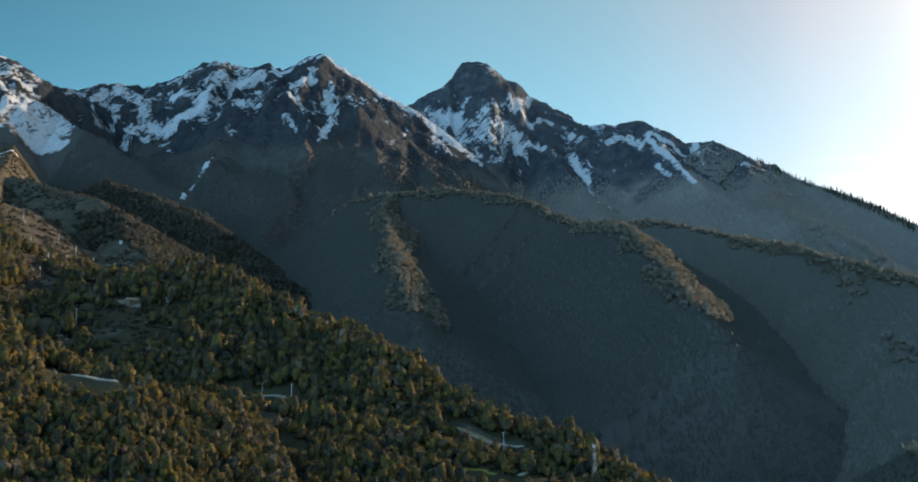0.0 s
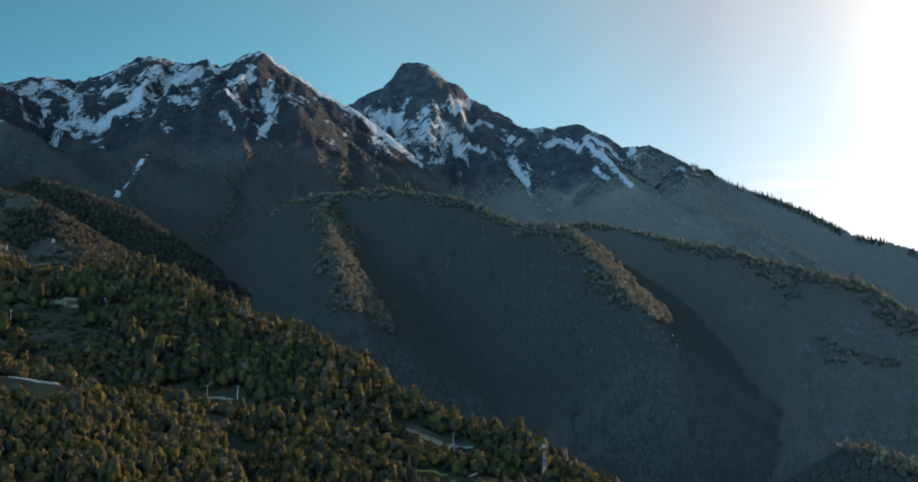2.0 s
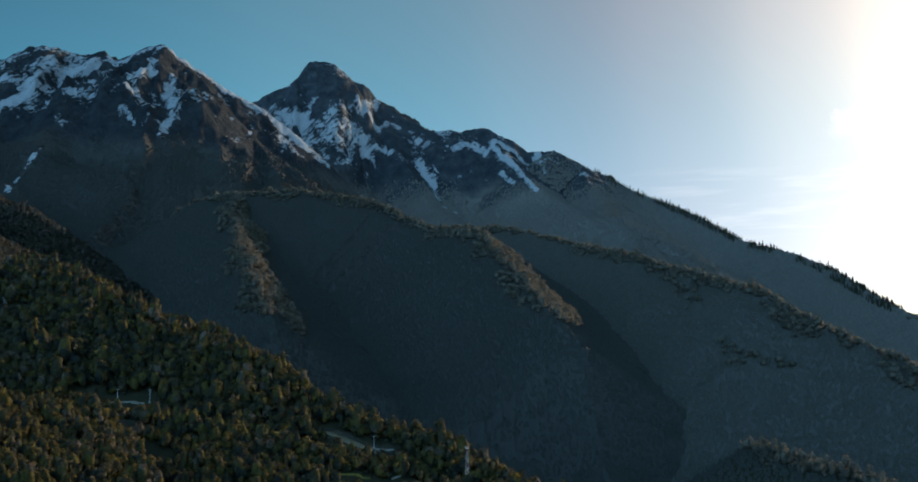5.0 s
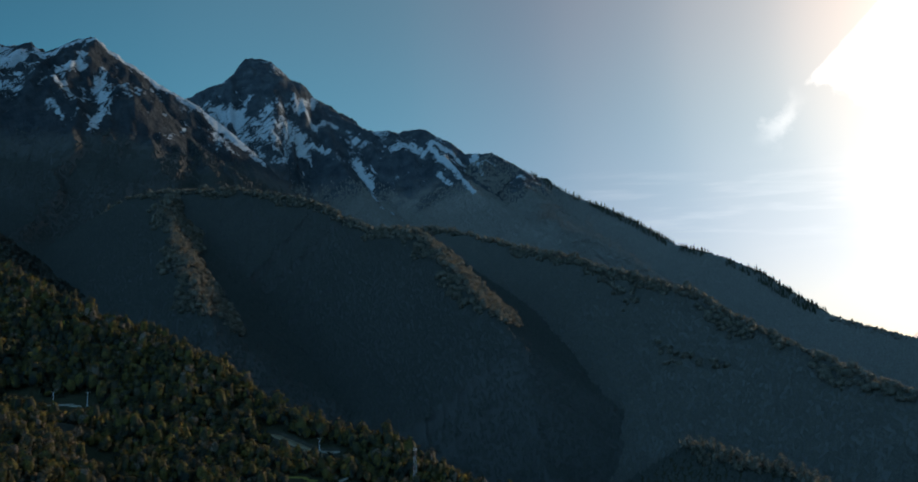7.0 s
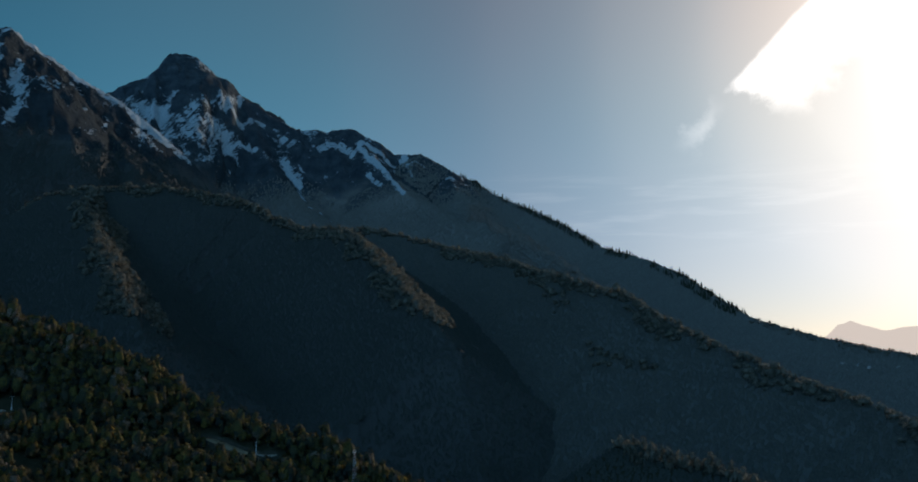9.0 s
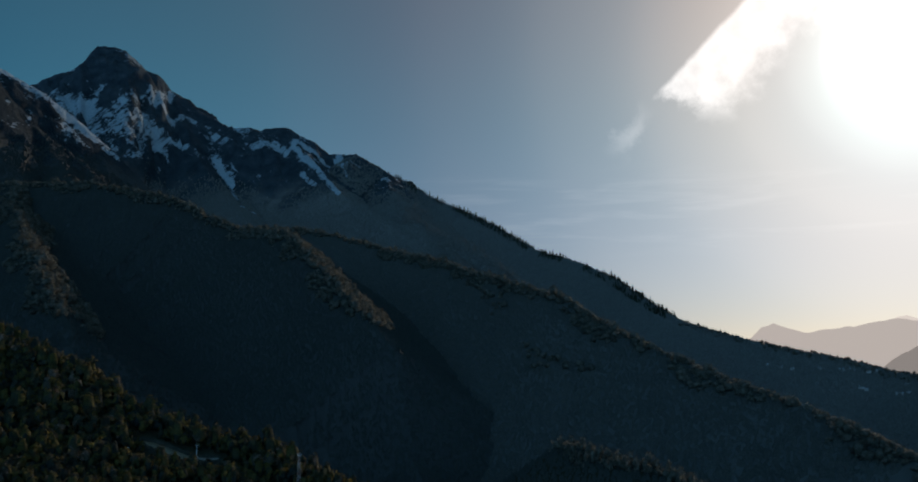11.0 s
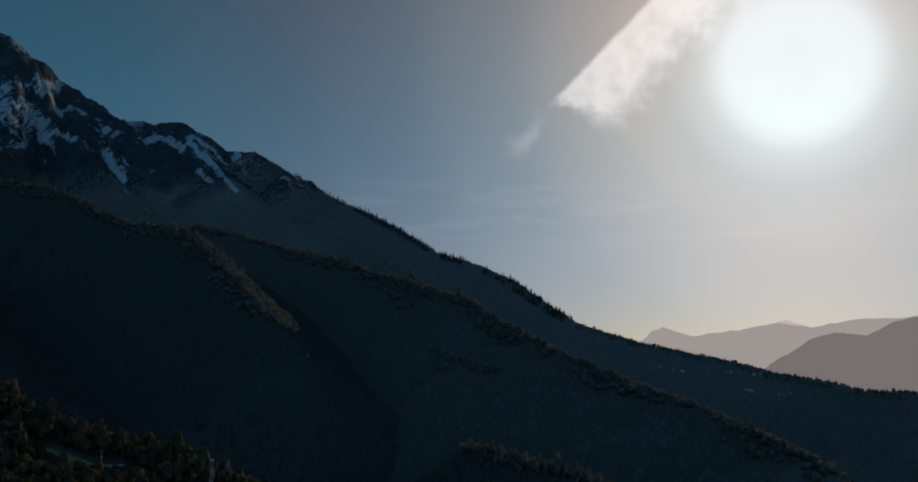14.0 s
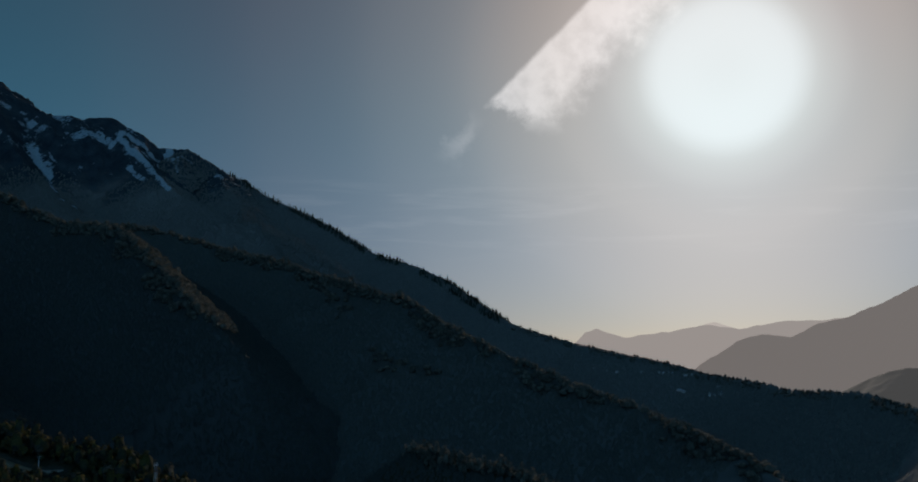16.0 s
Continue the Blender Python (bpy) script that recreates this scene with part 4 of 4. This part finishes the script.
def strip_material(name, low, high):
    m, n, sh = material(name)
    p = n.add("ShaderNodeNewGeometry").outputs["Position"]
    set_in(n, sh, "Base Color", n.mix(n.math("MULTIPLY", n.noise(p, 1 / 9, 4), 0.5), n.ramp(n.noise(p, 1 / 1.6, 5, 0.65), [(0.3, low), (0.7, high)]), (0.05, 0.05, 0.03, 1)))
    sh.inputs["Roughness"].default_value = 0.95
    b = n.add("ShaderNodeBump", {"Strength": 0.5, "Distance": 0.3, "Height": n.noise(p, 1 / 1.2, 4)})
    set_in(n, sh, "Normal", b.outputs[0])
    return m


TURF = strip_material("lit_turf", (0.12, 0.105, 0.025), (0.25, 0.2, 0.05))
GRAVEL = strip_material("pale_gravel", (0.2, 0.18, 0.15), (0.36, 0.335, 0.3))
for wide, line in ((3.4, ((-24, 788), (-9, 788), (9, 788))), (3.0, ((4, 716), (17, 717), (30, 716)))):
    ribbon("grass_strip", wide, line, TURF, "narrow strip of yellow-green grass between the trees", "grass")
ribbon("bare_bank", 8.0, ((-2, 811), (12, 806), (24, 796), (36, 787), (41, 776)), strip_material("bare_earth", (0.17, 0.125, 0.085), (0.34, 0.26, 0.18)), "bare brown earth bank beside the track", "bank")
for wide, line in ((3.6, ((33, 791), (44, 789), (56, 786))), (2.8, ((46, 715), (54, 720), (64, 728), (76, 740))), (2.6, ((-428, 929), (-416, 934), (-405, 932))),
                   (3.4, ((-382, 843), (-356, 796), (-301, 702), (-273, 685), (-255, 677))), (3.0, ((-212, 840), (-187, 838), (-159, 835)))):
    ribbon("track", wide, line, GRAVEL, "pale gravel track through the forest clearing", "track")


def tree(kind):
    root = new("tree")
    tall = (1.2, 1.45, 1.05, 1.6)[kind]
    bm = bmesh.new()
    tube(bm, (0, 0, -1.0), (0.1, 0, 2.6), 0.22, 0.14, 7)
    tube(bm, (0.1, 0, 2.6), (0.0, 0.15, 6.2 * tall * 0.75), 0.14, 0.04, 6)
    for k in range(5):
        a, h = 1.9 * k + kind, 2.0 + 0.6 * k
        tube(bm, (0.08, 0, h), (1.7 * math.cos(a), 1.7 * math.sin(a), h + 1.3), 0.07, 0.02, 5)
    part("trunk", bm, BARK, root)
    v, f = crown(380, tall, 9, 0.085, 3)
    leaf = new("crown", mesh_from("crown", v * [5.4, 5.4, 5.8], f, LEAVES))
    leaf.parent = root
    outward(leaf, v - [0, 0, 0.45 * v[:, 2].max()])
    return tagged(root, "broadleaf tree with yellow-green spring leaves on the near slope", "tree", "trees of the near slope")


kinds = [tree(k) for k in range(4)]
for k, (px, py, pz) in enumerate(SINGLE_PLACES):
    s = float(rng.uniform(0.75, 1.25))
    m = pose(px, py, pz, 0, 0, float(rng.uniform(0, 360)))
    if k < 4:
        kinds[k].matrix_basis = m
        kinds[k].scale = (s, s, s)
    else:
        ob = copy_thing(kinds[k % 4], m)
        ob.scale = (s, s, s)


# tall narrow poplars stand over the rest of the wood
for k, (px, py) in enumerate([(-412, 934), (-404, 930), (-420, 926), (-399, 1002), (-295, 1063), (-350, 991), (-288, 1050), (-240, 1010)]):
    ob = copy_thing(kinds[k % 4], pose(px, py, ground_at(px, py), 0, 0, 70.0 * k))
    ob.scale = (1.6, 1.6, 3.5 + 0.3 * math.sin(3.0 * k))
    tagged(ob, "tall narrow poplar with yellow spring leaves above the wood", "tree", "tall poplars of the near slope")


def plain(name, colour, rough=0.6, metal=0.0, vary=0.25, size=1.5):
    m, n, sh = material(name, rough)
    sh.inputs["Specular IOR Level"].default_value = 0.5
    sh.inputs["Metallic"].default_value = metal
    p = n.add("ShaderNodeNewGeometry").outputs["Position"]
    dark = tuple(c * (1 - vary) for c in colour) + (1,)
    set_in(n, sh, "Base Color", n.mix(n.noise(p, size, 5), dark, tuple(min(1, c * (1 + vary)) for c in colour) + (1,)))
    return m


GALVANISED = plain("galvanised_steel", (0.5, 0.52, 0.53), 0.5, 0.3)
RED_PAINT, WHITE_PAINT = plain("red_paint", (0.2, 0.1, 0.085)), plain("white_paint", (0.3, 0.3, 0.3))
PLASTER, DARK_WOOD = plain("plaster", (0.33, 0.32, 0.31)), plain("dark_wood", (0.12, 0.09, 0.06))
BLUE_SHEET, GLASS_DARK = plain("blue_sheet", (0.25, 0.34, 0.42), 0.4, 0.4), plain("dark_window", (0.03, 0.035, 0.04), 0.15)
ROOF_METAL = plain("roof_metal", (0.75, 0.77, 0.8), 0.24, 1.0)
ROOF_BROWN = plain("roof_tile", (0.2, 0.13, 0.1))


def lift_tower(px, py, tall, heading):
    root = new("lift_tower")
    root.matrix_basis = pose(px, py, ground_at(px, py), 0, 0, heading)
    bm = bmesh.new()
    block(bm, (0, 0, 0.1), (1.6, 1.6, 1.4))
    part("footing", bm, PLASTER, root, "grey concrete footing")
    bm = bmesh.new()
    tube(bm, (0, 0, 0.6), (0, 0, tall), 0.24, 0.16, 10)
    part("mast", bm, GALVANISED, root)
    bm = bmesh.new()
    block(bm, (0, 0, tall), (3.4, 0.2, 0.22))
    part("crossarm", bm, GALVANISED, root)
    for s in (-1, 1):
        bm = bmesh.new()
        block(bm, (1.7 * s, 0, tall + 0.3), (0.2, 2.0, 0.2))
        for k in range(4):
            tube(bm, (1.7 * s - 0.1, -0.75 + 0.5 * k, tall + 0.48), (1.7 * s + 0.1, -0.75 + 0.5 * k, tall + 0.48), 0.2, 0.2, 10)
        part("roller_battery", bm, DARK_WOOD, root, "dark roller battery")
    bm = bmesh.new()
    for k in range(int(tall / 0.5)):
        block(bm, (0, 0.55, 1.0 + 0.5 * k), (0.4, 0.04, 0.04))
    for s in (-1, 1):
        block(bm, (0.2 * s, 0.55, tall / 2), (0.05, 0.05, tall - 1.0))
    part("ladder", bm, GALVANISED, root)
    return tagged(root, "grey steel ski-lift tower standing on the open slope", "lift tower", "lift towers on the ski slope")


for px, py, tall in LIFT_TOWERS:
    lift_tower(px, py, tall, 20 + 15 * math.sin(px))


def lattice_mast(px, py, tall):
    root = new("lattice_mast")
    root.matrix_basis = pose(px, py, ground_at(px, py), 0, 0, 25)
    levels = 12
    half = lambda h: 1.25 - 0.55 * h / tall
    for i in range(4):
        sx, sy = ((-1, -1), (1, -1), (1, 1), (-1, 1))[i]
        bm = bmesh.new()
        tube(bm, (sx * half(0), sy * half(0), -1), (sx * half(tall), sy * half(tall), tall), 0.1, 0.07, 6)
        part("leg", bm, WHITE_PAINT, root)
    for k in range(levels):
        h0, h1 = tall * k / levels, tall * (k + 1) / levels
        bm = bmesh.new()
        for i in range(4):
            c = [((-1, -1), (1, -1), (1, 1), (-1, 1))[j % 4] for j in (i, i + 1)]
            for (ax, ay), (bx, by) in (c, c[::-1]):
                tube(bm, (ax * half(h0), ay * half(h0), h0), (bx * half(h1), by * half(h1), h1), 0.05, 0.05, 5)
            tube(bm, (c[0][0] * half(h1), c[0][1] * half(h1), h1), (c[1][0] * half(h1), c[1][1] * half(h1), h1), 0.05, 0.05, 5)
        part("bracing", bm, RED_PAINT if (k // 2) % 2 else WHITE_PAINT, root, "faded red bracing" if (k // 2) % 2 else "grey-white bracing")
    bm = bmesh.new()
    block(bm, (0, 0, tall), (2.6, 2.6, 0.15))
    for i in range(4):
        block(bm, (1.25 * math.cos(i * math.pi / 2), 1.25 * math.sin(i * math.pi / 2), tall + 0.9), (0.1 + 2.5 * (i % 2), 0.1 + 2.5 * ((i + 1) % 2), 0.08))
    part("platform", bm, GALVANISED, root)
    for i in range(3):
        bm = bmesh.new()
        a = i * 2.1
        block(bm, (1.1 * math.cos(a), 1.1 * math.sin(a), tall + 1.3), (0.35, 0.35, 2.0), a)
        part("antenna", bm, WHITE_PAINT, root)
    return tagged(root, "tall faded red and white lattice radio mast among trees", "radio mast")


lattice_mast(*MAST, 31.0)


def house(px, py, wide, tall, heading, wall, roof, label, pitch=0.45):
    root = new("house")
    root.matrix_basis = pose(px, py, ground_at(px, py), 0, 0, heading)
    deep = wide * 0.7
    rise = deep / 2 * pitch
    bm = bmesh.new()
    block(bm, (0, 0, tall / 2 - 1.5), (wide, deep, tall + 3))
    for s in (-1, 1):
        v = [bm.verts.new(c) for c in ((s * wide / 2, -deep / 2, tall), (s * wide / 2, deep / 2, tall), (s * wide / 2, 0, tall + rise))]
        bm.faces.new(v if s > 0 else v[::-1])
    part("wall", bm, wall, root)
    for s in (-1, 1):
        bm = bmesh.new()
        slope = math.atan2(rise, deep / 2)
        m = Matrix.Translation((0, s * (deep / 4 + 0.15), tall + rise / 2 + 0.1)) @ Matrix.Rotation(-s * slope, 4, "X") @ Matrix.Diagonal((wide + 1.0, math.hypot(deep / 2, rise) + 0.7, 0.25, 1))
        bmesh.ops.create_cube(bm, size=1.0, matrix=m)
        part("roof", bm, roof, root)
    for k in range(max(2, int(wide / 3))):
        for floor_ in range(max(1, int(tall / 3))):
            cx = -wide / 2 + (k + 0.5) * wide / max(2, int(wide / 3))
            bm = bmesh.new()
            block(bm, (cx, -deep / 2 - 0.03, 1.6 + 2.9 * floor_), (1.2, 0.14, 1.3))
            part("window", bm, GLASS_DARK, root, "dark window pane")
    bm = bmesh.new()
    block(bm, (wide * 0.22, 0.3, tall + rise + 0.3), (0.7, 0.7, 1.6))
    part("chimney", bm, wall, root)
    return tagged(root, label, "house", "houses of the valley")


for k, (px, py, wide, tall) in enumerate(SLOPE_HOUSES):
    house(px, py, wide, tall, 15 + 40 * k, PLASTER if k != 1 else DARK_WOOD, BLUE_SHEET if k in (0, 3) else ROOF_BROWN, "small pale house with a sheet-metal roof on the wooded slope")
for k, (px, py, wide) in enumerate(VILLAGE):
    house(px, py, wide, 4.0, -50 + 2 * (k % 5 - 2), PLASTER, ROOF_METAL, "village house with a bright metal roof glinting in the sun", 0.13)
